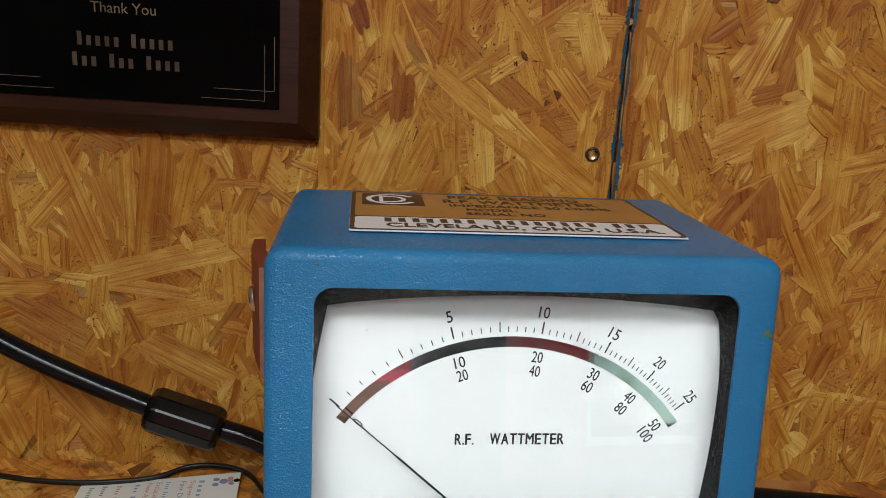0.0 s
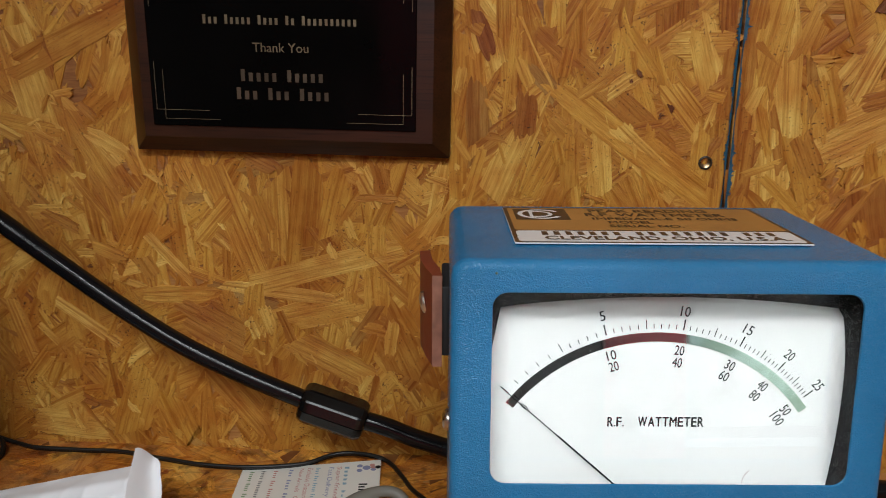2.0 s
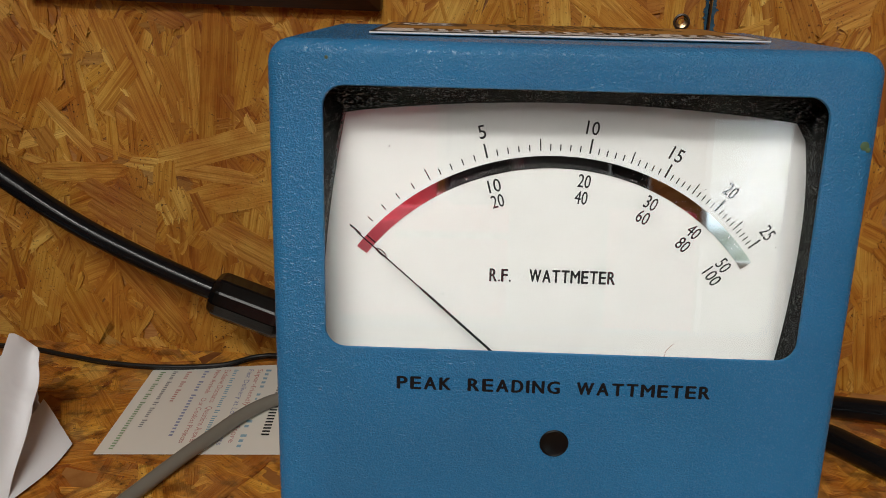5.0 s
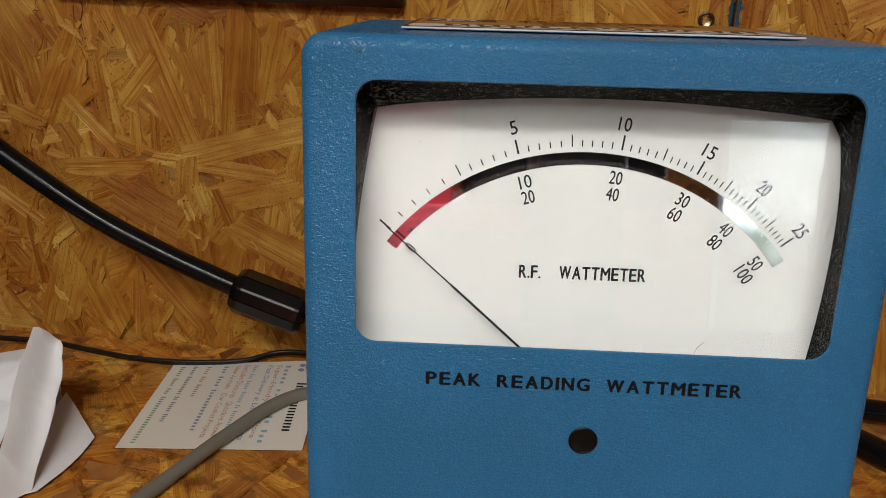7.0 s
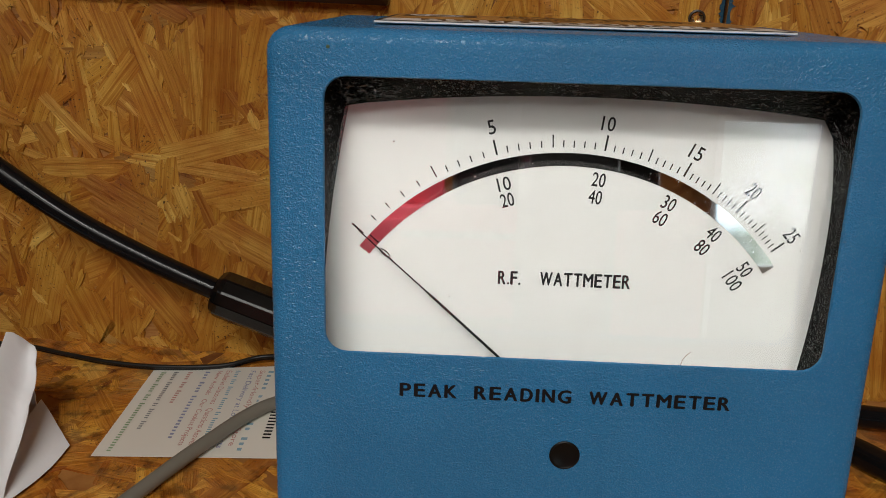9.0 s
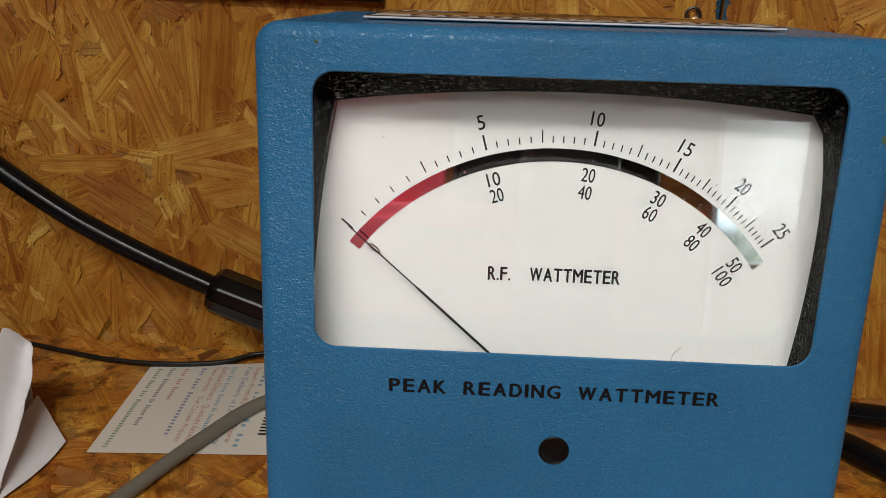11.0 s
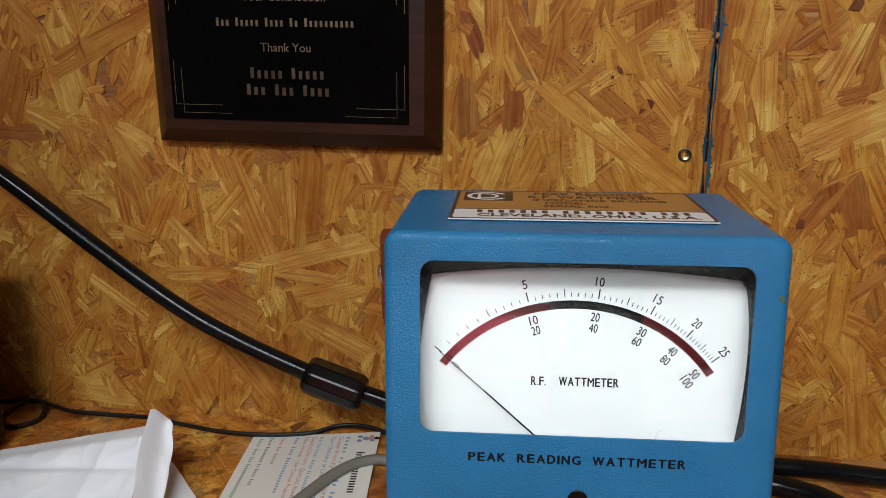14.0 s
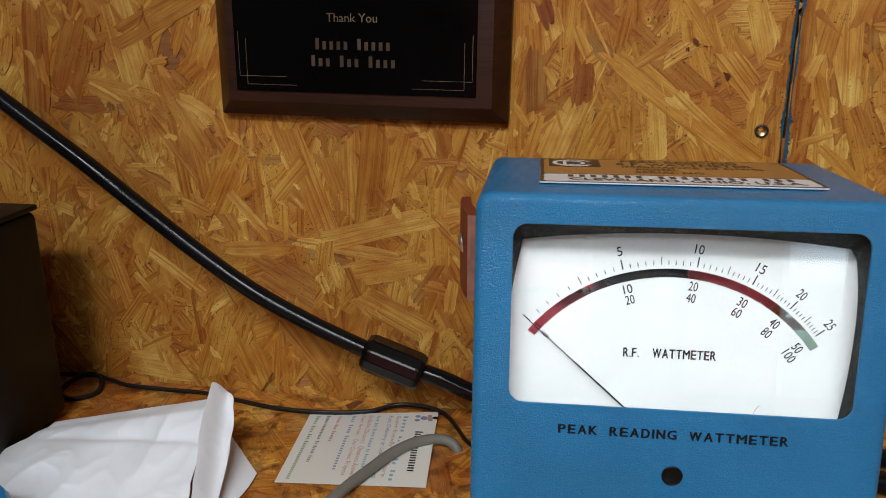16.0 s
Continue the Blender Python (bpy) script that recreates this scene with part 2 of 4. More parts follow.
STEEL = plain("zinc_plated_steel", (0.62, 0.60, 0.55), 0.25, metal=1.0, vary=0.25, grain=700)
BRASS = plain("brassy_screw_plating", (0.60, 0.42, 0.24), 0.25, metal=1.0, vary=0.3, grain=700)
LEATHER = plain("red_brown_leather", (0.17, 0.032, 0.010), 0.5, vary=0.25, grain=500, bump=0.4)
RAW_LEATHER = plain("cut_leather_edge", (0.26, 0.115, 0.075), 0.8, vary=0.35, grain=1500, bump=0.6)
HOLE_BLACK = plain("hole_black", (0.004, 0.004, 0.004), 0.35, bump=0.05, spec=0.2)
RUBBER = plain("black_rubber", (0.012, 0.012, 0.012), 0.7)
BLUE_DRIP = plain("blue_wall_paint", (0.010, 0.062, 0.110), 0.5, vary=0.35, grain=700, bump=0.5)
TAN_FOIL = plain("bronze_foil", (0.46, 0.255, 0.075), 0.34, metal=0.45, vary=0.1, grain=300, bump=0.05)
WHITE_FOIL = plain("white_label", (0.70, 0.70, 0.70), 0.35, vary=0.03, bump=0.02)
DARK_FOIL = plain("dark_brown_print", (0.035, 0.022, 0.014), 0.35, vary=0.15, bump=0.0)
ALU_EDGE = plain("aluminium_edge", (0.85, 0.85, 0.86), 0.45, metal=0.2, vary=0.1, bump=0.02)
GREEN_SPOT = plain("green_corrosion", (0.06, 0.11, 0.05), 0.7, vary=0.4, grain=1500)
HOUSING = plain("white_sheet_metal", (0.75, 0.75, 0.73), 0.4)
RED_PAINT = plain("red_stand_in_paint", (0.85, 0.13, 0.19), 0.4)
CONCRETE = plain("concrete", (0.30, 0.29, 0.27), 0.8, vary=0.2, grain=60)
INK_RED = plain("red_print", (0.56, 0.28, 0.25), 0.6, bump=0.0)
INK_BLUE = plain("blue_print", (0.28, 0.30, 0.46), 0.6, bump=0.0)
INK_GREEN = plain("green_print", (0.27, 0.38, 0.21), 0.6, bump=0.0)
INK_SKY = plain("light_blue_print", (0.28, 0.44, 0.54), 0.6, bump=0.0)
INK_GREY = plain("grey_print", (0.27, 0.26, 0.26), 0.6, bump=0.0)
DAYLIGHT = outdoors_material()
CARTON = plain("brown_cardboard", (0.20, 0.105, 0.07), 0.8, vary=0.15, grain=80)
SKY_BLUE = plain("bright_blue_plastic", (0.02, 0.22, 0.55), 0.35)

# ---------------------------------------------------------------- mesh helpers


def thing(name, label, category, m=Matrix(), group="", kind=""):
    ob = new(name)
    ob.empty_display_size = 0.02
    ob.matrix_world = m
    return tagged(ob, label, category, group, kind)


def part(name, bm, mat, parent=None, label="", m=None, smooth=True):
    if m is not None:
        bm.transform(m)
    me = bpy.data.meshes.new(name)
    bm.normal_update()
    bm.to_mesh(me)
    bm.free()
    me.materials.append(mat)
    if smooth:
        me.shade_smooth()
        me.set_sharp_from_angle(angle=radians(40))
    ob = new(name, me)
    ob.parent = parent
    if label:
        ob["label"] = label
    return ob


def structure(name, bm, mat, label, parent=None):
    return tagged(part(name, bm, mat, parent, smooth=False), label, "", "", "structure")


def block(x0, x1, y0, y1, z0, z1, bevel=0.0, seg=2, bm=None):
    bm = bm or bmesh.new()
    made = bmesh.ops.create_cube(bm, size=1.0)
    m = Matrix.Translation(((x0 + x1) / 2, (y0 + y1) / 2, (z0 + z1) / 2)) @ Matrix.Diagonal((x1 - x0, y1 - y0, z1 - z0, 1))
    bmesh.ops.transform(bm, matrix=m, verts=made["verts"])
    if bevel:
        edges = list({e for v in made["verts"] for e in v.link_edges})
        bmesh.ops.bevel(bm, geom=edges, offset=bevel, segments=seg, affect="EDGES", profile=0.5)
    return bm


def loops(rings, cap_first=False, cap_last=False):
    """Skin a row of closed rings of equally many points."""
    bm = bmesh.new()
    vs = [[bm.verts.new(p) for p in ring] for ring in rings]
    n = len(vs[0])
    for a, b in zip(vs, vs[1:]):
        for i in range(n):
            bm.faces.new((a[i], a[(i + 1) % n], b[(i + 1) % n], b[i]))
    if cap_first:
        bm.faces.new(vs[0][::-1])
    if cap_last:
        bm.faces.new(vs[-1])
    bmesh.ops.recalc_face_normals(bm, faces=bm.faces)
    return bm


def rounded(x0, x1, z0, z1, r, n=7):
    """Points of a rounded rectangle, corner by corner."""
    pts = []
    for cx, cz, a0 in ((x1 - r, z1 - r, 0), (x0 + r, z1 - r, 90), (x0 + r, z0 + r, 180), (x1 - r, z0 + r, 270)):
        for i in range(n):
            a = radians(a0 + 90 * i / (n - 1))
            pts.append((cx + r * math.cos(a), cz + r * math.sin(a)))
    return pts


def lathe(profile, n=24):
    """Turn (radius, height) points round z."""
    rings = [[(r * math.cos(2 * math.pi * i / n), r * math.sin(2 * math.pi * i / n), h) for i in range(n)] for r, h in profile]
    return loops(rings, True, True)


def spline(points, steps=10):
    """A smooth line through the points."""
    p = [Vector(q) for q in points]
    p = [p[0] * 2 - p[1], *p, p[-1] * 2 - p[-2]]
    out = []
    for a, b, c, d in zip(p, p[1:], p[2:], p[3:]):
        for i in range(steps):
            t = i / steps
            out.append(0.5 * (2 * b + (c - a) * t + (2 * a - 5 * b + 4 * c - d) * t * t + (3 * b - a - 3 * c + d) * t ** 3))
    return out + [p[-2]]


def tube(points, r, n=14, steps=10, wobble=0.0):
    line = spline(points, steps)
    side = Vector((0, 0, 1))
    rings = []
    for i, q in enumerate(line):
        way = (line[min(i + 1, len(line) - 1)] - line[max(i - 1, 0)]).normalized()
        u = way.cross(side).normalized() if abs(way.dot(side)) < 0.98 else way.cross(Vector((1, 0, 0))).normalized()
        w = u.cross(way)
        rr = r * (1 + wobble * noise.noise(q * 60))
        rings.append([q + (u * math.cos(2 * math.pi * k / n) + w * math.sin(2 * math.pi * k / n)) * rr for k in range(n)])
    return loops(rings, True, True)


def lettering(text, width, height, m, mat, parent, name="lettering", bold=0.0, label=""):
    """Flat printed letters, fitted into width x height round the origin of m (x along the line, y up)."""
    data = bpy.data.curves.new("letters", "FONT")
    data.body, data.resolution_u = text, 3
    ob = new("letters", data)
    me = bpy.data.meshes.new_from_object(ob.evaluated_get(bpy.context.evaluated_depsgraph_get()))
    bpy.data.objects.remove(ob)
    bm = bmesh.new()
    bm.from_mesh(me)
    bpy.data.meshes.remove(me)
    xs = [v.co.x for v in bm.verts]
    ys = [v.co.y for v in bm.verts]
    fit = Matrix.Diagonal((width / (max(xs) - min(xs)), height / (max(ys) - min(ys)), 1, 1)) @ Matrix.Translation((-(min(xs) + max(xs)) / 2, -(min(ys) + max(ys)) / 2, 0))
    bm.transform(fit)
    if bold:
        # heavier strokes: further layers of the same letters, shifted sideways
        geom = bm.verts[:] + bm.edges[:] + bm.faces[:]
        for dx, dy in ((1, 0), (.5, .5), (.5, -.5)):
            extra = bmesh.ops.duplicate(bm, geom=geom)["geom"]
            bmesh.ops.translate(bm, vec=(dx * bold * height, dy * bold * height, .00001 * (1 + dx)), verts=[v for v in extra if isinstance(v, bmesh.types.BMVert)])
    bm.transform(m)
    return part(name, bm, mat, parent, label, smooth=False)


WIDE = dict(P=.72, E=.72, A=.86, K=.80, R=.78, D=.78, N=.80, G=.86, W=1.22, T=.80, M=.96, I=.15, F=.68)


def capitals_line(text, width, height, m, mat, parent, bold=0.0, gap=.21):
    """Even grotesque capitals: each letter drawn to its own breadth, then the line fitted into width x height."""
    total = sum(WIDE.get(c, .15) for c in text) + gap * (len(text) - 1)
    x, all_letters = -total / 2, bmesh.new()
    for c in text:
        data = bpy.data.curves.new("letters", "FONT")
        data.body, data.resolution_u = c, 3
        ob = new("letters", data)
        me = bpy.data.meshes.new_from_object(ob.evaluated_get(bpy.context.evaluated_depsgraph_get()))
        bpy.data.objects.remove(ob)
        xs = [v.co.x for v in me.vertices]
        ys = [v.co.y for v in me.vertices]
        tall = (max(ys) - min(ys)) if c == "." else 0
        sy = .14 / tall if tall else 1 / (max(ys) - min(ys))
        me.transform(Matrix.Translation((x, -.5, 0)) @ Matrix.Diagonal((WIDE.get(c, .15) / (max(xs) - min(xs)), sy, 1, 1)) @ Matrix.Translation((-min(xs), -min(ys), 0)))
        all_letters.from_mesh(me)
        bpy.data.meshes.remove(me)
        x += WIDE.get(c, .15) + gap
    if bold:
        geom = all_letters.verts[:] + all_letters.edges[:] + all_letters.faces[:]
        for dx, dy in ((1, 0), (-.9, 0), (.5, .5), (.5, -.5)):
            extra = bmesh.ops.duplicate(all_letters, geom=geom)["geom"]
            bmesh.ops.translate(all_letters, vec=(dx * bold * .5, dy * bold * .5, .002 * (1 + dx + .3 * dy)), verts=[v for v in extra if isinstance(v, bmesh.types.BMVert)])
    all_letters.transform(m @ Matrix.Diagonal((width / total, height, .005, 1)))
    return part("lettering", all_letters, mat, parent, smooth=False)


def bars(words, width, height, m, mat, parent, name="text_bar", capitals=False):
    """Plain blocks, a short one for each character of a word, in place of a line of writing."""
    total = sum(words) + 0.9 * (len(words) - 1)
    unit, x, bm = width / total, -width / 2, bmesh.new()
    for count in words:
        for k in range(count):
            top = 1.0 if k == 0 or capitals else 0.45
            vs = [bm.verts.new((x + a * unit, b * height / 2, 0)) for a, b in ((0.18, -1), (0.68, -1), (0.68, top), (0.18, top))]
            bm.faces.new(vs)
            x += unit
        x += 0.9 * unit
    return part(name, bm, mat, parent, m=m, smooth=False)


# ---------------------------------------------------------------- pressed strand board
rng = random.Random(7)


class Strands:
    """Collects thin slabs of wood lying on a plane, each with its grain and shade."""

    def __init__(self, to_world):
        self.v, self.f, self.g, self.t, self.to = [], [], [], [], to_world

    def add(self, a, b, length, width, angle, tone, lift, ragged=1.0):
        ca, sa = math.cos(radians(angle)), math.sin(radians(angle))
        hl, hw = length / 2, width / 2
        j = lambda s: rng.uniform(-s, s) * ragged
        sl = rng.uniform(-0.5, 0.5) * width
        ta, tb = rng.uniform(.6, 1.0), rng.uniform(.6, 1.0)
        edge = []
        for end in (-1, 1):
            # down one side, then across a splintered end
            edge += [(-end * hl * .62, end * -hw + j(.0007)), (-end * hl * .1, end * -hw + j(.0009)), (end * hl * .45, end * -hw + j(.0009))]
            taper = ta if end < 0 else tb
            teeth = 4 if width < .008 else 7
            for q in range(teeth + 1):
                w = -1 + 2 * q / teeth
                edge.append((end * (hl + sl * w * end - abs(rng.gauss(0, .0022 if q % 2 else .0007)) * ragged), end * w * hw * taper))
        tx, ty = rng.uniform(-.006, .006), rng.uniform(-.03, .03)
        k = len(self.v)
        for u, w in edge:
            h = max(0.00015, lift + u * tx + w * ty)
            self.v.append(self.to(a + u * ca - w * sa, b + u * sa + w * ca, h))
        for u, w in edge:
            self.v.append(self.to(a + u * ca - w * sa, b + u * sa + w * ca, -0.0005))
        n = len(edge)
        grey = rng.uniform(.25, .5) if tone < 0 else 0.0
        tone = 0.6 if tone < 0 else min(1, max(0, tone + rng.uniform(-.05, .05)))
        self.f.append([k + i for i in range(n)])
        for i in range(n):
            o = (i + 1) % n
            self.f.append([k + i, k + n + i, k + n + o, k + o])
        order = list(range(n)) + [q for i in range(n) for q in (i, i, (i + 1) % n, (i + 1) % n)]
        for i in order:
            self.g += edge[i]
            self.t += (tone, grey)

    def mesh(self, name, mat, parent, label="", kind=""):
        me = bpy.data.meshes.new(name)
        me.from_pydata(self.v, [], self.f)
        me.uv_layers.new(name="grain").data.foreach_set("uv", self.g)
        me.uv_layers.new(name="tone").data.foreach_set("uv", self.t)
        me.materials.append(mat)
        bm = bmesh.new()
        bm.from_mesh(me)
        bmesh.ops.recalc_face_normals(bm, faces=bm.faces)
        bm.to_mesh(me)
        bm.free()
        ob = new(name, me)
        ob.parent = parent
        return tagged(ob, label, "", "", kind)


SEAM = 0.1508


def on_wall(a, b, h):
    return (a, -h, b)


def wall_strands():
    s = Strands(on_wall)

    def strand(x, z, length, width, angle, tone):
        one = Strands(on_wall)
        one.add(x, z, length, width, angle, tone + .09 if tone > 0 else tone, rng.uniform(.0011, .0015), 0.8)
        one.mesh("wood_strand", WALL_STRANDS, wall_right if x > SEAM else wall_front)
    singles = 0
    for i in range(7500):
        length = rng.choice((rng.uniform(.008, .03), rng.uniform(.02, .06), rng.uniform(.04, .10)))
        width = min(length * .5, rng.choice((rng.uniform(.002, .008), rng.uniform(.004, .018))))
        x, z, angle = rng.uniform(-.62, .62), rng.uniform(-.01, .46), rng.gauss(90, 42)
        reach = (abs(math.cos(radians(angle))) * length + abs(math.sin(radians(angle))) * width) / 2 + .003
        if abs(x - SEAM) < reach:
            if rng.random() < .5:
                continue
            x = SEAM + (reach if x > SEAM else -reach)
        tone = min(1, max(0, rng.gauss(.71, .10 if length > .026 else .15)))
        if rng.random() < .012:
            tone = -1
        lift = rng.uniform(.0002, .0019 if length < .026 else .0012)
        if length > .055 and width > .009 and lift > .0007 and abs(x) < .30 and z < .30 and singles < 200:
            one = Strands(on_wall)
            one.add(x, z, length, width, angle, tone, lift)
            one.mesh("wood_strand", WALL_STRANDS, wall_right if x > SEAM else wall_front)
            singles += 1
        else:
            s.add(x, z, length, width, angle, tone, lift)
    strand(0.170, 0.222, 0.113, 0.029, -85, 0.90)
    strand(0.190, 0.183, 0.037, 0.014, -71, 0.54)
    strand(0.191, 0.223, 0.052, 0.006, -81, -1)
    strand(0.224, 0.202, 0.059, 0.026, 27, 0.85)
    strand(0.229, 0.161, 0.033, 0.023, -76, 0.31)
    strand(0.220, 0.239, 0.042, 0.012, -112, 0.80)
    strand(0.262, 0.168, 0.037, 0.012, 62, 0.80)
    strand(0.210, 0.238, 0.028, 0.010, -125, 0.83)
    strand(0.201, 0.220, 0.032, 0.011, -73, 0.58)
    strand(0.257, 0.224, 0.044, 0.018, -28, 0.65)
    strand(0.270, 0.188, 0.080, 0.020, -87, 0.62)
    strand(0.085, 0.223, 0.102, 0.013, -41, 0.44)
    strand(0.100, 0.196, 0.106, 0.018, -36, 0.71)
    strand(0.050, 0.229, 0.022, 0.009, -52, -1)
    strand(0.015, 0.212, 0.034, 0.013, -89, -1)
    strand(0.065, 0.192, 0.046, 0.012, -87, 0.51)
    strand(0.035, 0.193, 0.063, 0.018, -112, 0.80)
    strand(0.053, 0.184, 0.043, 0.013, 65, 0.62)
    strand(0.081, 0.190, 0.050, 0.014, -83, 0.76)
    strand(0.108, 0.185, 0.056, 0.015, -43, 0.81)
    strand(0.124, 0.217, 0.028, 0.014, -50, 0.72)
    strand(0.134, 0.213, 0.028, 0.005, 30, 0.76)
    strand(0.034, 0.243, 0.025, 0.007, -94, 0.72)
    strand(0.021, 0.243, 0.024, 0.016, -75, 0.83)
    strand(0.113, 0.176, 0.021, 0.012, -64, 0.65)
    strand(0.005, 0.208, 0.091, 0.010, -90, 0.65)
    strand(0.100, 0.242, 0.028, 0.011, -56, 0.65)
    strand(0.132, 0.240, 0.033, 0.010, -74, 0.76)
    strand(-0.100, 0.105, 0.070, 0.008, -6, 0.83)
    strand(-0.072, 0.121, 0.095, 0.014, 15, 0.76)
    strand(-0.082, 0.152, 0.066, 0.019, -97, 0.54)
    strand(-0.123, 0.147, 0.071, 0.016, -71, 0.74)
    strand(-0.109, 0.155, 0.059, 0.004, -81, 0.44)
    strand(-0.036, 0.160, 0.050, 0.011, -111, 0.62)
    strand(-0.046, 0.162, 0.041, 0.009, -100, 0.69)
    strand(-0.148, 0.160, 0.027, 0.006, 3, -1)
    strand(-0.100, 0.180, 0.037, 0.006, 15, -1)
    strand(-0.150, 0.097, 0.039, 0.019, 21, 0.65)
    strand(-0.071, 0.095, 0.062, 0.018, 14, 0.72)
    strand(-0.136, 0.147, 0.033, 0.012, 49, 0.72)
    strand(-0.040, 0.083, 0.024, 0.018, -30, 0.51)
    strand(-0.096, 0.150, 0.051, 0.018, -90, 0.76)
    strand(-0.064, 0.158, 0.040, 0.015, -104, 0.65)
    strand(-0.095, 0.160, 0.020, 0.004, 3, 0.87)
    strand(-0.218, 0.082, 0.047, 0.008, -37, 0.94)
    strand(-0.192, 0.030, 0.048, 0.022, -109, 0.65)
    strand(-0.228, 0.194, 0.124, 0.021, -79, 0.83)
    strand(-0.226, 0.238, 0.019, 0.013, -79, 0.36)
    strand(-0.272, 0.192, 0.035, 0.011, -3, 0.31)
    strand(-0.191, 0.214, 0.041, 0.017, 39, 0.58)
    strand(-0.272, 0.221, 0.052, 0.022, -112, 0.47)
    strand(-0.299, 0.220, 0.070, 0.017, -96, 0.44)
    strand(-0.286, 0.070, 0.057, 0.019, -56, 0.51)
    strand(-0.234, 0.011, 0.036, 0.013, -103, 0.72)
    strand(-0.238, 0.013, 0.047, 0.019, -6, 0.80)
    strand(-0.124, 0.037, 0.048, 0.026, -53, 0.58)
    strand(-0.165, 0.126, 0.043, 0.007, -49, 0.80)
    strand(-0.177, 0.145, 0.050, 0.019, -117, 0.65)
    strand(-0.262, 0.152, 0.035, 0.014, -45, 0.65)
    strand(-0.257, 0.068, 0.058, 0.010, -76, 0.76)
    strand(-0.193, 0.094, 0.039, 0.014, 20, 0.58)
    strand(-0.065, 0.036, 0.050, 0.025, -113, 0.36)
    strand(-0.028, 0.070, 0.044, 0.026, -66, 0.47)
    strand(-0.137, 0.082, 0.035, 0.029, -30, 0.47)
    strand(-0.066, 0.061, 0.058, 0.018, -28, 0.69)
    strand(-0.159, 0.102, 0.047, 0.010, 3, 0.72)
    strand(-0.282, 0.024, 0.043, 0.017, -87, 0.58)
    strand(-0.169, 0.019, 0.039, 0.024, -70, 0.65)
    # upright strands along both lips of the joint
    for i in range(170):
        w = rng.uniform(.003, .011)
        s.add(SEAM + rng.choice((-1, 1)) * (w * .5 + rng.uniform(.0012, .006)), rng.uniform(0, .45), rng.uniform(.02, .08), w, rng.gauss(90, 3), rng.gauss(.66, .1), rng.uniform(.0006, .0013), .3)
    # pale torn chips in loose clusters
    for i in range(90):
        cx, cz = rng.uniform(-.4, .4), rng.uniform(0, .40)
        for k in range(rng.randint(4, 10)):
            length = rng.uniform(.004, .014)
            x = cx + rng.gauss(0, .010)
            if abs(x - SEAM) > .009:
                s.add(x, cz + rng.gauss(0, .012), length, length * rng.uniform(.15, .4), rng.gauss(85, 45), rng.gauss(.86, .1), rng.uniform(.0010, .0020))
    # knots and burnt chips
    for x, z, a, b, turn in ((.2200, .2675, .0075, .0050, 60), (.2060, .1480, .0060, .0040, 80), (.1180, .2150, .0050, .0026, 120), (.1130, .2110, .0030, .0020, 30), (.1000, .2330, .0055, .0018, 130), (.0960, .2290, .0030, .0016, 100), (-.212, .118, .004, .002, 20)):
        s.add(x, z, a, b, turn, .02, .0021, .5)
    return s


def shelf_strands():
    on_shelf = lambda a, b, h: (a, b, h - .0006)
    s, singles = Strands(on_shelf), 0
    for i in range(1700):
        length = rng.choice((rng.uniform(.012, .04), rng.uniform(.03, .07)))
        width = min(length * .6, rng.uniform(.004, .016))
        x, y, lift = rng.uniform(-.42, .42), rng.uniform(-.30, -.004), rng.uniform(.0002, .0006)
        own = length > .04 and width > .007 and lift > .0004 and -.30 < x < .30 and singles < 120
        one = Strands(on_shelf) if own else s
        one.add(x, y, length, width, rng.gauss(0, 50), min(1, max(0, rng.gauss(.60, .14))), lift)
        if own:
            one.mesh("wood_strand", SHELF_STRANDS, shelf)
            singles += 1
    return s


# ---------------------------------------------------------------- the room
wall_front = structure("wall_north", block(-1.8, SEAM - 0.0009, 0, 0.012, -0.86, 1.55), BOARD, "pressed strand board wall panel")
wall_right = structure("wall_north_panel", block(SEAM + 0.0009, 2.0, 0, 0.012, -0.86, 1.55), BOARD, "pressed strand board wall panel beside a painted joint")
structure("wall_north_backing", block(-1.8, 2.0, 0.0125, 0.05, -0.86, 1.55), CHARCOAL, "dark backing behind the wall panels")
structure("wall_west", block(-1.85, -1.8, -3.0, 0.0, -0.86, 1.55), BOARD, "plain board side wall")
structure("wall_east", block(2.0, 2.05, -3.0, 0.0, -0.86, 1.55), BOARD, "plain board side wall")
structure("ceiling", block(-1.85, 2.05, -3.05, 0.05, 1.55, 1.6), HOUSING, "plain white ceiling")
structure("floor", block(-1.85, 2.05, -3.05, 0.05, -0.91, -0.86), CONCRETE, "plain concrete floor")
# back wall with a tall narrow window
WX0, WX1, WZ0, WZ1 = 1.12, 1.80, -0.80, 0.28
structure("wall_south", block(-1.8, WX0, -3.05, -3.0, -0.86, 1.55), BOARD, "plain board back wall")
structure("wall_south_side", block(WX1, 2.0, -3.05, -3.0, -0.86, 1.55), BOARD, "plain board back wall beside the window")
structure("wall_south_below", block(WX0, WX1, -3.05, -3.0, -0.86, WZ0), BOARD, "plain board back wall under the window")
structure("wall_south_above", block(WX0, WX1, -3.05, -3.0, WZ1, 1.55), BOARD, "plain board back wall over the window")
window = thing("window_1", "window with a white frame in the back wall", "window", kind="structure")
for x0, x1, z0, z1 in ((WX0, WX0 + .02, WZ0, WZ1), (WX1 - .02, WX1, WZ0, WZ1), (WX0 + .02, WX1 - .02, WZ0, WZ0 + .02), (WX0 + .02, WX1 - .02, WZ1 - .02, WZ1), (WX0 + .02, WX1 - .02, -.33, -.28)):
    part("window_frame", block(x0, x1, -3.04, -2.99, z0, z1, .003), HOUSING, window)
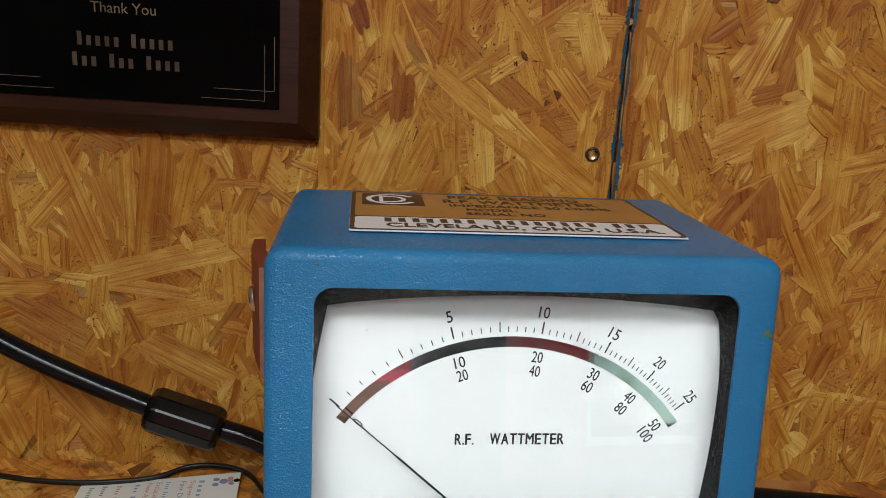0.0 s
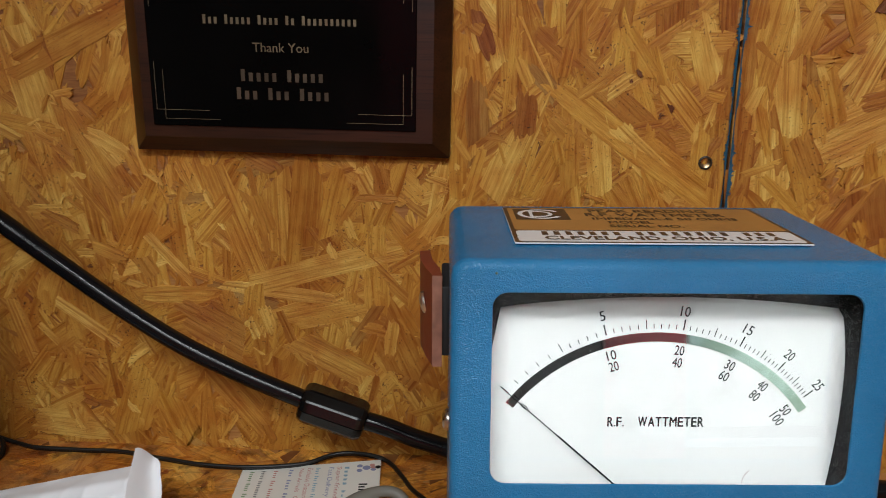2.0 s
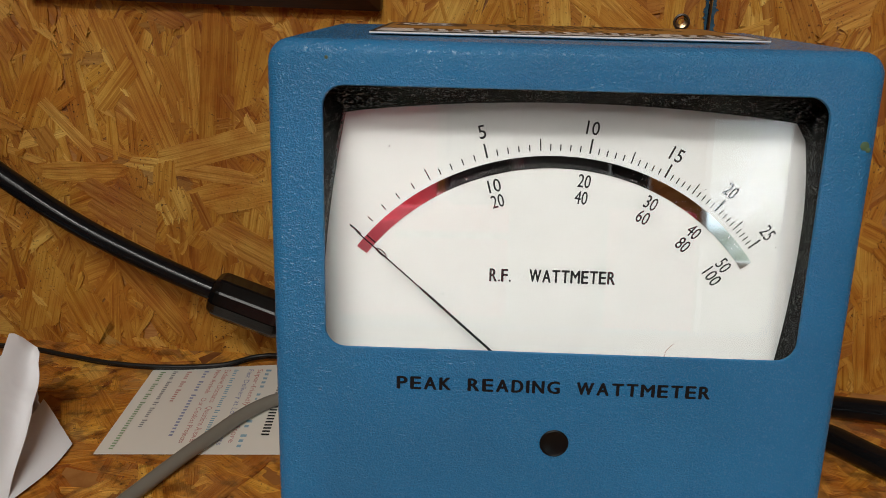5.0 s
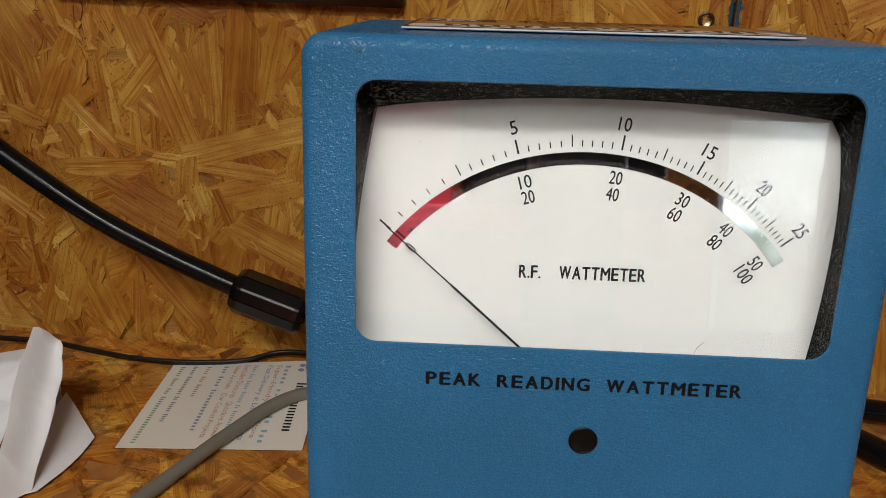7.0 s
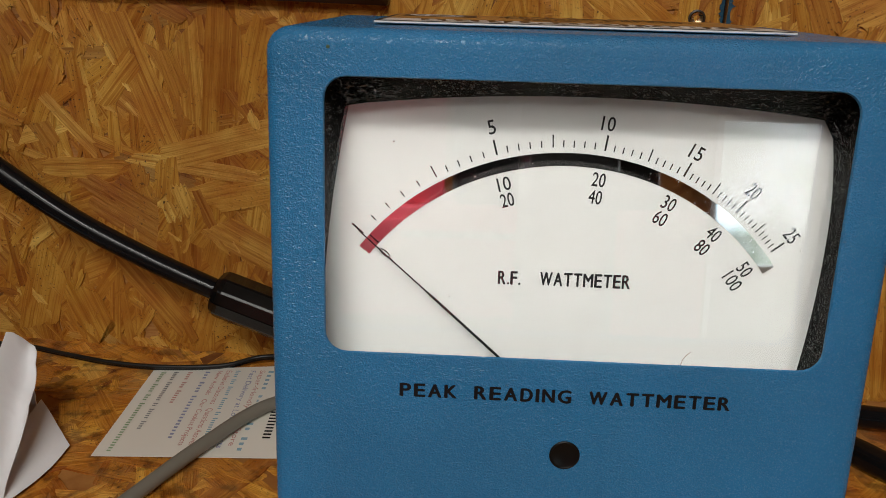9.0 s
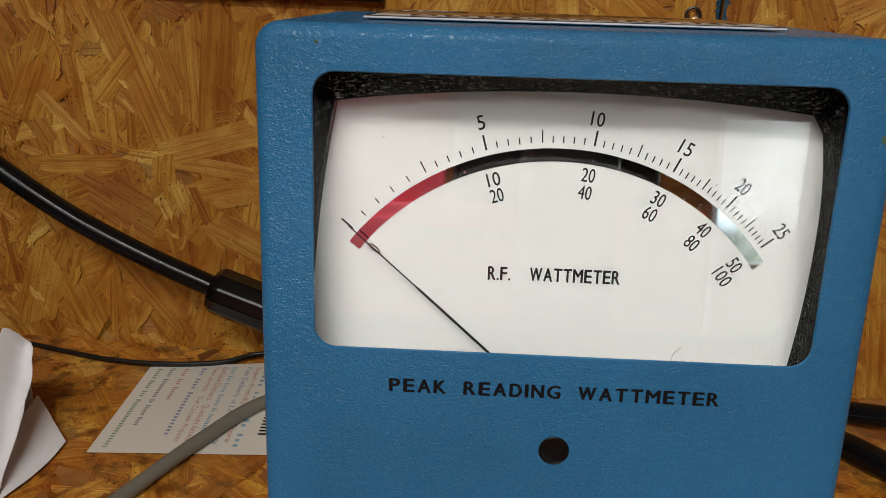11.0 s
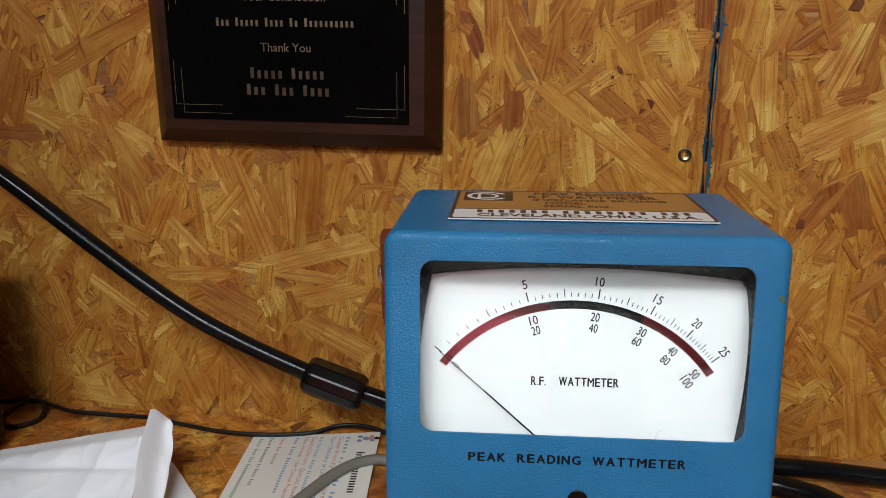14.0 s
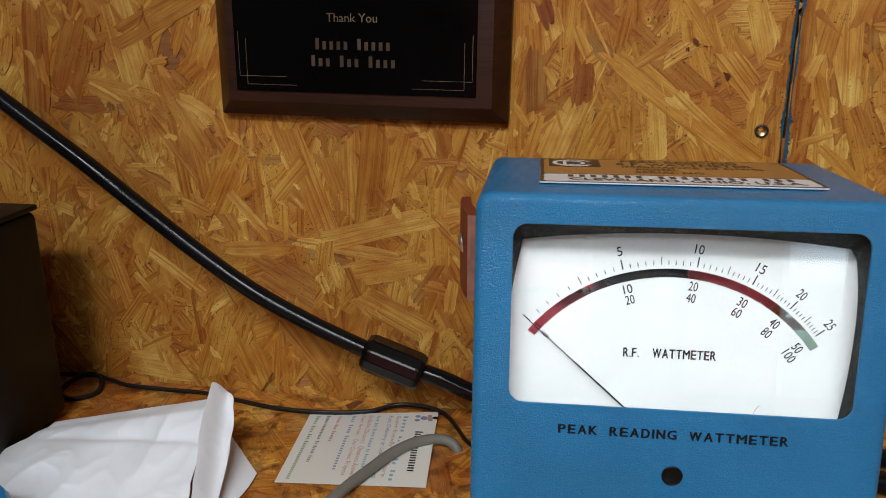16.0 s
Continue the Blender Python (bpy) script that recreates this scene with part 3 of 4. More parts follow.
structure("backdrop", block(0.7, 3.0, -3.6, -3.58, -0.9, 1.5), DAYLIGHT, "bright daylight outside")

# unseen panel, hung here only to cast shade on the wall's left
structure("cupboard_side", block(-.160, -.142, -.48, -.25, 0.27, 1.55), BOARD, "unseen strand board panel added to shade the left of the wall")
shelf = structure("shelf", block(-1.8, 2.0, -0.55, -0.0015, -0.018, -0.0006), BOARD, "pressed strand board shelf against the wall")

# the second fixture is invented, only to carry the added fill
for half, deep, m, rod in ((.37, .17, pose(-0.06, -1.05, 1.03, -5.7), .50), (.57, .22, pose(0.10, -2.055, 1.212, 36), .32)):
    shop_light = thing("shop_light", "unseen white fluorescent shop light; the far one is an added fill", "lamp", m, "shop lights")
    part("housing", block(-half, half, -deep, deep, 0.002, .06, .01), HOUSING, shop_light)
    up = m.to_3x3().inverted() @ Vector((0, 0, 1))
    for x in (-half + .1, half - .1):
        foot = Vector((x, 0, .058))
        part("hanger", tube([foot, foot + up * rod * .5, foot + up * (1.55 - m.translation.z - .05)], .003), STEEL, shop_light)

# unseen stand-in: gives the scale mirror something red to reflect
chest = thing("tool_chest", "unseen red steel chest with drawers, added for the mirror's red reflection", "tool chest", pose(-.1, -1.72, -.86))
part("body", block(-.15, .68, -.2, .2, .05, .90, .01), RED_PAINT, chest)
for i in range(5):
    part("drawer", block(-.13, .66, .2, .212, .09 + .16 * i, .235 + .16 * i, .004), RED_PAINT, chest)
    part("handle", block(.1, .45, .212, .225, .205 + .16 * i, .218 + .16 * i, .004), STEEL, chest)
part("base", block(-.13, .66, -.18, .18, 0, .05, .005), RUBBER, chest)
# unseen trunk, added only as the dark stretch in the scale mirror
trunk = thing("storage_trunk", "unseen black trunk on the chest, added for the mirror's dark stretch", "trunk", pose(.305, -1.74, .04))
part("body", block(-.20, .20, -.15, .15, 0, .34, .012), CHARCOAL, trunk)
part("lid", block(-.203, .203, -.153, .153, .342, .40, .012), CHARCOAL, trunk)
# made-up red box, so the upper left of the glass reflects red
top_box = thing("tool_box", "unseen red steel box on the chest, added for the red reflection in the glass", "tool box", pose(-.09, -1.70, .04))
part("body", block(-.16, .17, -.15, .15, 0, .25, .008), RED_PAINT, top_box)
part("lid", block(-.163, .173, -.153, .153, .252, .33, .012), RED_PAINT, top_box)
part("handle", tube([(-.06, 0, .33), (-.055, 0, .352), (0, 0, .358), (.06, 0, .352), (.065, 0, .33)], .006), STEEL, top_box)
# made up and out of view: colours the mirror's left end brown
carton = thing("carton", "unseen brown carton on the floor, added for the mirror's brown end", "carton", pose(.03, -1.36, -.86))
part("body", block(-.16, .15, -.11, .11, 0, .70, .004), CARTON, carton)
for y in (-.056, .056):
    part("flap", block(-.158, .148, y - .054, y + .054, .701, .705, .001), CARTON, carton)
# unseen black column standing in for the mirror's dark middle
case = thing("equipment_case", "unseen black case on the floor, added for the mirror's dark middle", "case", pose(.27, -1.40, -.86))
part("body", block(-.06, .09, -.08, .08, .02, 1.25, .015), CHARCOAL, case)
part("base", block(-.05, .08, -.07, .07, 0, .02, .004), RUBBER, case)

# ---------------------------------------------------------------- award plaque
PLAQUE_TURN = 0.75


def build_plaque():
    p = thing("award_plaque", "walnut award plaque with an engraved black plate on the wall", "plaque", pose(-.0862, 0, .1884, 0, PLAQUE_TURN, 0))
    w, h = .0867, .1245
    out = rounded(-w, w, 0, h, .0006, 2)
    mid = rounded(-w, w, 0, h, .0006, 2)
    inn = rounded(-w + .0085, w - .0085, .0085, h - .0085, .0004, 2)
    rings = [[(x, -.0004, z) for x, z in out], [(x, -.0065, z) for x, z in mid],
             [(x * .998, -.0074, z) for x, z in mid], [(x, -.0152, z) for x, z in inn], [(x * .994, -.0158, .5 * h + (z - .5 * h) * .992) for x, z in inn]]
    part("board", loops(rings, True, True), WALNUT_H, p, "walnut board with a wide chamfer")
    part("plate", block(-.0722, .0690, -.0170, -.0157, .0152, h - .0150, .0003, 1), BLACK_PLATE, p, "glossy black engraved plate")
    face = Matrix.Translation((0, -.01712, 0)) @ Matrix.Rotation(radians(90), 4, "X")

    def at(x, z):
        return face @ Matrix.Translation((x, z, 0))
    lettering("Your Contribution", .0480, .0046, at(-.0017, .0842), GILT, p)
    bars((3, 5, 4, 2, 10), .0812, .0046, at(-.0017, .0705), GILT, p)
    lettering("Thank You", .0293, .0047, at(-.0017, .0568), GILT, p)
    bars((5, 5), .0453, .0062, at(-.0013, .0425), NAME_GILT, p)
    bars((3, 3, 4), .0509, .0062, at(-.0012, .0331), NAME_GILT, p)
    for sx in (-1, 1):
        for low in (True, False):
            bm = bmesh.new()
            for dx, dz, lx, lz in ((.0, .0047, .0285, .0250), (.0045, .0, .0300, .0258)):
                x, z = sx * (.0683 - dx) - .0014, (.0188 + dz) if low else (h - .0188 - dz)
                up = 1 if low else -1
                for x0, x1, z0, z1 in ((x, x - sx * lx, z, z + .00022), (x, x - sx * .00022, z, z + up * lz)):
                    vs = [bm.verts.new(q) for q in ((x0, -.01712, z0), (x1, -.01712, z0), (x1, -.01712, z1), (x0, -.01712, z1))]
                    bm.faces.new(vs)
            part("corner_line", bm, GILT, p, smooth=False)


build_plaque()

# ---------------------------------------------------------------- wattmeter
METER = pose(.0780, -.2273, 0, 0, 0, 3.36)
FRONT = Matrix.Translation((0, 0, .1078)) @ Matrix.Rotation(radians(-6.29), 4, "X")
REAR, TOP = .0925, .1937
# the top falls slightly towards the rear; the name plate lies on it
ON_TOP = Matrix.Translation((0, .0280, .19705)) @ Matrix.Rotation(radians(-2.86), 4, "X") @ Matrix.Diagonal((1, 1.213, 1, 1)) @ Matrix.Translation((0, -.0288, 0))
ARC_X, ARC_Z, ARC_R = -.0017, .0072, .0584


def flat(x, z, depth):
    """A pose on the sloping front: x to the right, y up, z out of it."""
    return FRONT @ Matrix.Translation((x, depth, z)) @ Matrix.Rotation(radians(90), 4, "X")


def build_case(meter):
    x0, x1, z0, z1 = -.0655, .0640, -.1005, .0906
    win = rounded(-.0536, .0531, .0222, .0812, .0046)
    fr = lambda pts, d: [FRONT @ Vector((x, d, z)) for x, z in pts]
    rings = [fr(rounded(-.0534, .0529, .0224, .0810, .0045), .0005), fr(rounded(-.0535, .0530, .0223, .0811, .0045), .0002), fr(win, .0)]
    r = .0032
    for i in range(6):
        a = radians(90 * i / 5)
        k = r * (1 - math.sin(a))
        rings.append(fr(rounded(x0 + k, x1 - k, z0 + k, z1 - k, .0052 - k * .6), r * (1 - math.cos(a))))
    for i in range(6):
        a = radians(90 * i / 5)
        k = r * (1 - math.cos(a))
        rings.append([(x, REAR - r + r * math.sin(a), z) for x, z in rounded(x0 + k, x1 - k, .0062 + k, TOP - k, .0052 - k * .6)])
    return part("case", loops(rings, False, True), BLUE, meter, "blue enamelled sheet metal case")


def build_bezel(meter):
    # even steps along the four sides, so that the bowed edges stay smooth
    ring_a, ring_b = [], []
    corners = ((.0540, .0213), (.0540, .0821), (-.0545, .0821), (-.0545, .0213))
    for (ax, az), (bx, bz) in zip(corners, corners[1:] + corners[:1]):
        for i in range(16):
            t = i / 16
            x, z = ax + (bx - ax) * t, az + (bz - az) * t
            ring_a.append((x, z))
            if az != bz:
                zq = .0120 + (.0746 - .0120) * ((z - .0213) / (.0821 - .0213))
                if x < 0:
                    q = -.0566 + .0062 * max(0, (zq - .022) / .053) ** 1.8
                else:
                    q = .0561 - (.0028 if zq > .0505 else .0012) * ((zq - .0505) / .0243) ** 2
                ring_b.append((q, zq))
            else:
                q = x * (.0520 / .0543) if bz > .05 else x * (.0545 / .0543)
                ring_b.append((q, .078 - .0034 * (q / .0520) ** 2 if bz > .05 else .0120))
    fr = lambda pts, d: [FRONT @ Vector((x, d, z)) for x, z in pts]
    lip = [(x * .9985, z + (.0515 - z) * .004) for x, z in ring_b]
    part("bezel", loops([fr(ring_a, .0004), fr(ring_a, .0016), fr(ring_b, .0084), fr(lip, .0138)]), BEZEL, meter, "black wrinkle-finished inner frame")


def build_dial(meter):
    dial = part("dial", block(-.059, .059, .0140, .0150, .0090, .0815), DIAL, meter, "white dial card", m=FRONT, smooth=False)
    # mirrored band
    bm = bmesh.new()
    prev = None
    for i in range(65):
        a = radians(-52.5 + 106.3 * i / 64)
        row = [bm.verts.new((ARC_X + r * math.sin(a), .01388, ARC_Z + r * math.cos(a))) for r in (ARC_R - .0029, ARC_R)]
        if prev:
            bm.faces.new((prev[0], row[0], row[1], prev[1]))
        prev = row
    part("scale_mirror", bm, MIRROR, dial, "mirrored scale band", m=FRONT, smooth=False)
    known = ((0, -49.7), (2.5, -29.3), (5, -15.6), (7.5, -3.7), (10, 7.2), (12.5, 16.6), (15, 24.8), (17.5, 32.1), (20, 38.7), (22.5, 44.8), (25, 50.5))
    bm = bmesh.new()
    for i in range(51):
        v = i * .5
        a = radians(np.interp(v, [k[0] for k in known], [k[1] for k in known]))
        long, wide = (.0034, .00044) if v % 5 == 0 else (.0028, .00030) if v % 2.5 == 0 else (.0015, .00028)
        up, side = Vector((math.sin(a), 0, math.cos(a))), Vector((math.cos(a), 0, -math.sin(a)))
        c = Vector((ARC_X, .01390, ARC_Z)) + up * .0596
        bm.faces.new([bm.verts.new(c + side * wide * s + up * long * q) for s, q in ((-.5, 0), (.5, 0), (.5, 1), (-.5, 1))])
    part("scale_ticks", bm, INK, dial, "black printed scale ticks", m=FRONT, smooth=False)
    for text, x, z in (("0", -.0422, .0413), ("5", -.0192, .0706), ("10", .0061, .0722), ("15", .0256, .0666), ("20", .0388, .0586), ("25", .0483, .0490),
                       ("10", -.0159, .0582), ("20", -.0150, .0546), ("20", .0049, .0599), ("40", .0044, .0560), ("30", .0207, .0552), ("60", .0191, .0518),
                       ("40", .0312, .0487), ("80", .0290, .0455), ("50", .0390, .0408), ("100", .0366, .0380)):
        a = math.degrees(math.atan2(x - ARC_X, z - ARC_Z))
        lettering(text, (.0016, .0029, .0043)[len(text) - 1] * (.7 if text == "0" else 1), .0031, flat(x, z, .01390) @ Matrix.Rotation(radians(-a), 4, "Z"), INK, dial, "numeral", .02)
    capitals_line("R.F.", .0050, .0031, flat(-.0136, .0366, .01388), INK, dial, .10)
    capitals_line("WATTMETER", .0203, .0031, flat(.0036, .0367, .01388), INK, dial, .10)
    # pointer at rest on zero
    tip, kink, foot = Vector((-.0480, .0121, .0468)), Vector((-.0327, .0117, .0335)), Vector((-.0035, .0112, .0078))
    bm = bmesh.new()
    way = (foot - tip).normalized()
    side = Vector((way.z, 0, -way.x))
    rings = []
    for q, w in ((tip, .00016), (kink, .00018), (kink + way * .0015, .00030), (foot, .00032)):
        rings.append([q + side * w * math.cos(2 * math.pi * k / 8) + Vector((0, 1, 0)) * w * math.sin(2 * math.pi * k / 8) for k in range(8)])
    part("pointer", loops(rings, True, True), INK, meter, "thin black pointer resting at zero", m=FRONT)
    pane = part("glass", block(-.0575, .0575, .0088, .0098, .0110, .0800, .0001, 1), GLASS, meter, "clear meter glass", m=FRONT, smooth=False)
    pane.visible_shadow = False
    for x, z, r in ((-.0272, .0315, .00016), (-.0335, .0262, .00013), (.0330, .0588, .00014), (.0205, .0330, .00012), (-.0405, .0668, .00018), (.0507, .0455, .00016)):
        part("dust_speck", lathe([(r, 0), (r * .7, .00006), (.00002, .00008)], 7), INK, dial, "dark speck of dust", m=FRONT @ Matrix.Translation((x, .01395, z)) @ Matrix.Rotation(radians(90), 4, "X"))
    part("stray_hair", tube([(.0270, .0136, .0165), (.0275, .0134, .0190), (.0290, .0132, .0208)], .00007, 5, 4), LEATHER, dial, "stray brown fibre", m=FRONT)


def screw_head(r, h):
    return lathe([(r, 0), (r * .98, h * .35), (r * .85, h * .7), (r * .55, h * .95), (.0002, h)], 20)


def build_meter():
    meter = thing("wattmeter", "blue enamelled wattmeter with a white dial standing on the shelf", "meter", METER)
    build_case(meter)
    build_bezel(meter)
    build_dial(meter)
    # the adjuster hole isn't cut: a black disc gives its darkness
    hole_disc = lathe([(.0034, 0), (.0034, .00015), (.0031, .0003), (.0028, .00012), (.0002, .0001)], 28)
    part("adjuster_plug", hole_disc, HOLE_BLACK, meter, "black disc in place of the dark adjuster hole", m=FRONT @ Matrix.Rotation(radians(90), 4, "X"))
    for text, xa, xb in (("PEAK", -.0369, -.0246), ("READING", -.0205, .0004), ("WATTMETER", .0045, .0347)):
        capitals_line(text, xb - xa, .0030, flat((xa + xb) / 2, .0141, -.00012), INK, meter, .12, .30)
    capitals_line("PEAK", .0121, .0030, flat(-.0406, -.0215, -.00012), INK, meter, .12, .30)
    bm = bmesh.new()
    bm.faces.new([bm.verts.new(q) for q in ((-.0330, -.00012, -.0220), (-.0215, -.00012, -.0220), (-.0215, -.00012, -.0213), (-.0330, -.00012, -.0213))])
    part("range_line", bm, INK, meter, "printed black line", m=FRONT, smooth=False)
    # name plate on top
    plate = part("name_plate", block(-.0458, .0455, .0288, .0742, .00005, .0006, .0002, 1), ALU_EDGE, meter, "bronze and white metal name plate", m=ON_TOP)
    t = .0007

    def sheet(name, pts, mat, z, label=""):
        bm = bmesh.new()
        f = bm.faces.new([bm.verts.new((x, y, z)) for x, y in pts])
        f.normal_update()
        if f.normal.z < 0:
            f.normal_flip()
        return part(name, bm, mat, plate, label, m=ON_TOP, smooth=False)
    sheet("border", rounded(-.0457, .0454, .0289, .0741, .0012), DARK_FOIL, t)
    sheet("bronze_field", rounded(-.0444, .0441, .0429, .0728, .0012), TAN_FOIL, t + .00005)
    sheet("white_field", rounded(-.0444, .0441, .0297, .0421, .0014), WHITE_FOIL, t + .00005)
    sheet("emblem_ground", rounded(-.0425, -.0235, .0560, .0716, .0005), DARK_FOIL, t + .00010)

    def ring(cx, cy, ra, rb, a0, a1, mat, z):
        bm = bmesh.new()
        prev = None
        for i in range(33):
            a = radians(a0 + (a1 - a0) * i / 32)
            row = [bm.verts.new((cx + 1.22 * r * math.cos(a), cy + r * math.sin(a), z)) for r in (ra, rb)]
            if prev:
                bm.faces.new((prev[0], prev[1], row[1], row[0]))
            prev = row
        part("emblem_ring", bm, mat, plate, m=ON_TOP, smooth=False)
    ring(-.0332, .0638, .0053, .0067, 35, 325, WHITE_FOIL, t + .00015)
    ring(-.0340, .0638, .0030, .0042, -90, 90, WHITE_FOIL, t + .00015)
    sheet("emblem_bar", ((-.0372, .0596), (-.0340, .0596), (-.0340, .0608), (-.0360, .0608), (-.0360, .0668), (-.0340, .0668), (-.0340, .0680), (-.0372, .0680)), WHITE_FOIL, t + .00015)
    lay = lambda x, y: ON_TOP @ Matrix.Translation((x, y, t + .00015))
    lettering("PEAK READING", .0425, .0042, lay(.006, .0690), DARK_FOIL, plate, bold=.06)
    lettering("R.F. WATTMETER", .0490, .0042, lay(.007, .0632), DARK_FOIL, plate, bold=.06)
    lettering("IMPEDANCE 50 OHMS", .0500, .0030, lay(.009, .0578), DARK_FOIL, plate, bold=.06)
    lettering("MODEL", .0150, .0030, lay(-.004, .0530), DARK_FOIL, plate, bold=.06)
    lettering("SERIAL NO.", .0245, .0030, lay(.000, .0482), DARK_FOIL, plate, bold=.06)
    bars((7, 8, 3), .0760, .0040, lay(.001, .0389), DARK_FOIL, plate, capitals=True)
    lettering("CLEVELAND, OHIO, U.S.A.", .0760, .0043, lay(.002, .0334), DARK_FOIL, plate, bold=.08)
    # carrying strap's end on the side
    zs0, zs1 = .1468, .1800
    strap_plan = [(-.0680, .048), (-.0712, .0482), (-.0736, .056), (-.0758, .066), (-.0762, .076), (-.0726, .077), (-.0715, .066), (-.0688, .056)]
    rings = [[(x, y, z) for x, y in strap_plan] for z in (zs0, zs0 + .0006, zs1 - .0006, zs1)]
    strap = part("strap", loops(rings, True, True), LEATHER, meter, "red-brown leather carrying strap")
    edge = [(-.06795, .0476), (-.0713, .0478), (-.0713, .0481), (-.06795, .0480)]
    part("cut_edge", loops([[(x, y, z) for x, y in edge] for z in (zs0, zs1)], True, True), RAW_LEATHER, strap, "raw cut leather edge")
    part("washer", block(-.0682, -.0652, .0485, .075, zs0 + .0035, zs1 - .004, .0008), RUBBER, meter, "black strap pad")
    turn = Matrix.Rotation(radians(-90), 4, "Y")
    part("strap_screw", screw_head(.0042, .0020), STEEL, meter, "domed steel screw", m=Matrix.Translation((-.0738, .060, .1660)) @ Matrix.Rotation(radians(-102), 4, "Y"))
    part("side_screw", screw_head(.0040, .0022), STEEL, meter, "domed steel screw", m=Matrix.Translation((-.0655, .045, .1280)) @ turn)
    # corrosion spot, and dents in the paint
    for x, z, r in ((.0609, .0713, .0010), (.0617, .0705, .0006), (-.0525, .0867, .0004)):
        part("corrosion_spot", lathe([(r, 0), (r * .8, .00012), (.0001, .00018)], 9), GREEN_SPOT, meter, "green corrosion spot", m=FRONT @ Matrix.Translation((x, 0, z)) @ Matrix.Rotation(radians(90), 4, "X"))
    for x in (-.052, .0505):
        for y in (.004, .064):
            part("foot", lathe([(.006, 0), (.0065, .001), (.0065, .0058), (.0055, .0066)], 16), RUBBER, meter, "black rubber foot", m=Matrix.Translation((x, y, 0)))


build_meter()

# ---------------------------------------------------------------- cables
LINE = [(-.40, -.024, .262), (-.318, -.028, .2055), (-.2852, -.029, .1822), (-.2522, -.030, .1587), (-.2186, -.030, .1322), (-.1847, -.030, .1062), (-.1500, -.030, .0828),
        (-.1147, -.030, .0648), (-.0848, -.030, .0520), (-.0664, -.030, .0445), (-.0348, -.030, .0352), (-.010, -.031, .0265), (.05, -.033, .0120), (.12, -.032, .0090), (.20, -.031, .0086), (.26, -.033, .0072), (.40, -.05, .0056)]
coax = thing("coaxial_cable", "thick black coaxial cable hanging along the wall behind the meter", "cable")
part("jacket", tube(LINE, .0054, 18, 12), COAX, coax)


def build_ferrite():
    a, b = Vector((-.0812, -.030, .0496)), Vector((-.0466, -.030, .0375))
    f = thing("ferrite_choke", "black moulded ferrite choke clipped round the cable", "cable choke", Matrix.Translation((a + b) / 2))
    way = (b - a).normalized()
    m = way.to_track_quat("X", "Z").to_matrix().to_4x4()
    half = (b - a).length / 2
    # two shells with flat faces, rounded ends
    for sign, name in ((1, "upper_shell"), (-1, "lower_shell")):
        rings = []
        for x, k in ((-half - .0012, .72), (-half - .0004, .86), (-half + .002, .98), (-half + .004, 1.0), (half - .004, 1.0), (half - .002, .98), (half + .0004, .86), (half + .0012, .72)):
            row = []
            for ang in (.6, 28, 34, 62, 68, 112, 118, 146, 152, 179.4):
                q = radians(ang)
                r = .0117 * k * (1.0 if ang in (28, 34, 62, 68, 112, 118, 146, 152) else .99)
                row.append((x, r * math.cos(q), sign * (r * math.sin(q) * 1.0 + .00015)))
            rings.append(row)
        part(name, loops(rings, True, True), FERRITE, f, m=m, smooth=False)


build_ferrite()

second = thing("black_cable", "second black cable lying on the shelf behind the meter", "cable")
part("jacket", tube([(.02, -.07, .0062), (.10, -.051, .0062), (.17, -.043, .0062), (.2125, -.0535, .0062), (.2335, -.0725, .0062), (.268, -.107, .0062), (.33, -.17, .0062)], .0062, 16), COAX, second)

grey = thing("grey_cable", "grey vinyl cable lying across the card", "cable")
part("jacket", tube([(-.0190, -.0530, -.0120), (-.0205, -.0515, -.0010), (-.0245, -.0495, .0032), (-.0310, -.0490, .0048), (-.0400, -.0525, .0054), (-.0480, -.0595, .0058), (-.0560, -.0710, .0058), (-.0640, -.0870, .0052),
                     (-.0720, -.1045, .0046), (-.0800, -.1245, .0040), (-.0865, -.1420, .0036), (-.105, -.20, .0036), (-.135, -.28, .0036)], .0032, 14), GREY_VINYL, grey)

cord = thing("thin_cord", "thin black cord with a loop lying along the wall", "cord")
CORD_LINE = [(-.345, -.012, .0020), (-.312, -.0060, .0020), (-.296, -.0045, .0022), (-.2795, -.0100, .0046), (-.2715, -.0250, .0020), (-.2800, -.0370, .0018), (-.2930, -.0340, .0018), (-.2990, -.0200, .0020),
                     (-.2900, -.0075, .0050), (-.2720, -.0085, .0022), (-.2561, -.0130, .0018), (-.2280, -.0140, .0018), (-.2003, -.0142, .0018), (-.1700, -.0205, .0018), (-.1438, -.0255, .0020), (-.1150, -.0270, .0026), (-.0855, -.0225, .0032),
                     (-.0700, -.0130, .0040), (-.0580, -.0110, .0048), (-.0430, -.0135, .0050), (-.0330, -.0190, .0040), (-.0240, -.0310, .0024), (-.0150, -.0450, .0018), (.01, -.07, .0018)]
for side in (-1, 1):
    part("conductor", tube([(x, y - side * .0006, z + side * .0008) for x, y, z in CORD_LINE], .00115, 10, 8, .10), CORD, cord)

# ---------------------------------------------------------------- printed card


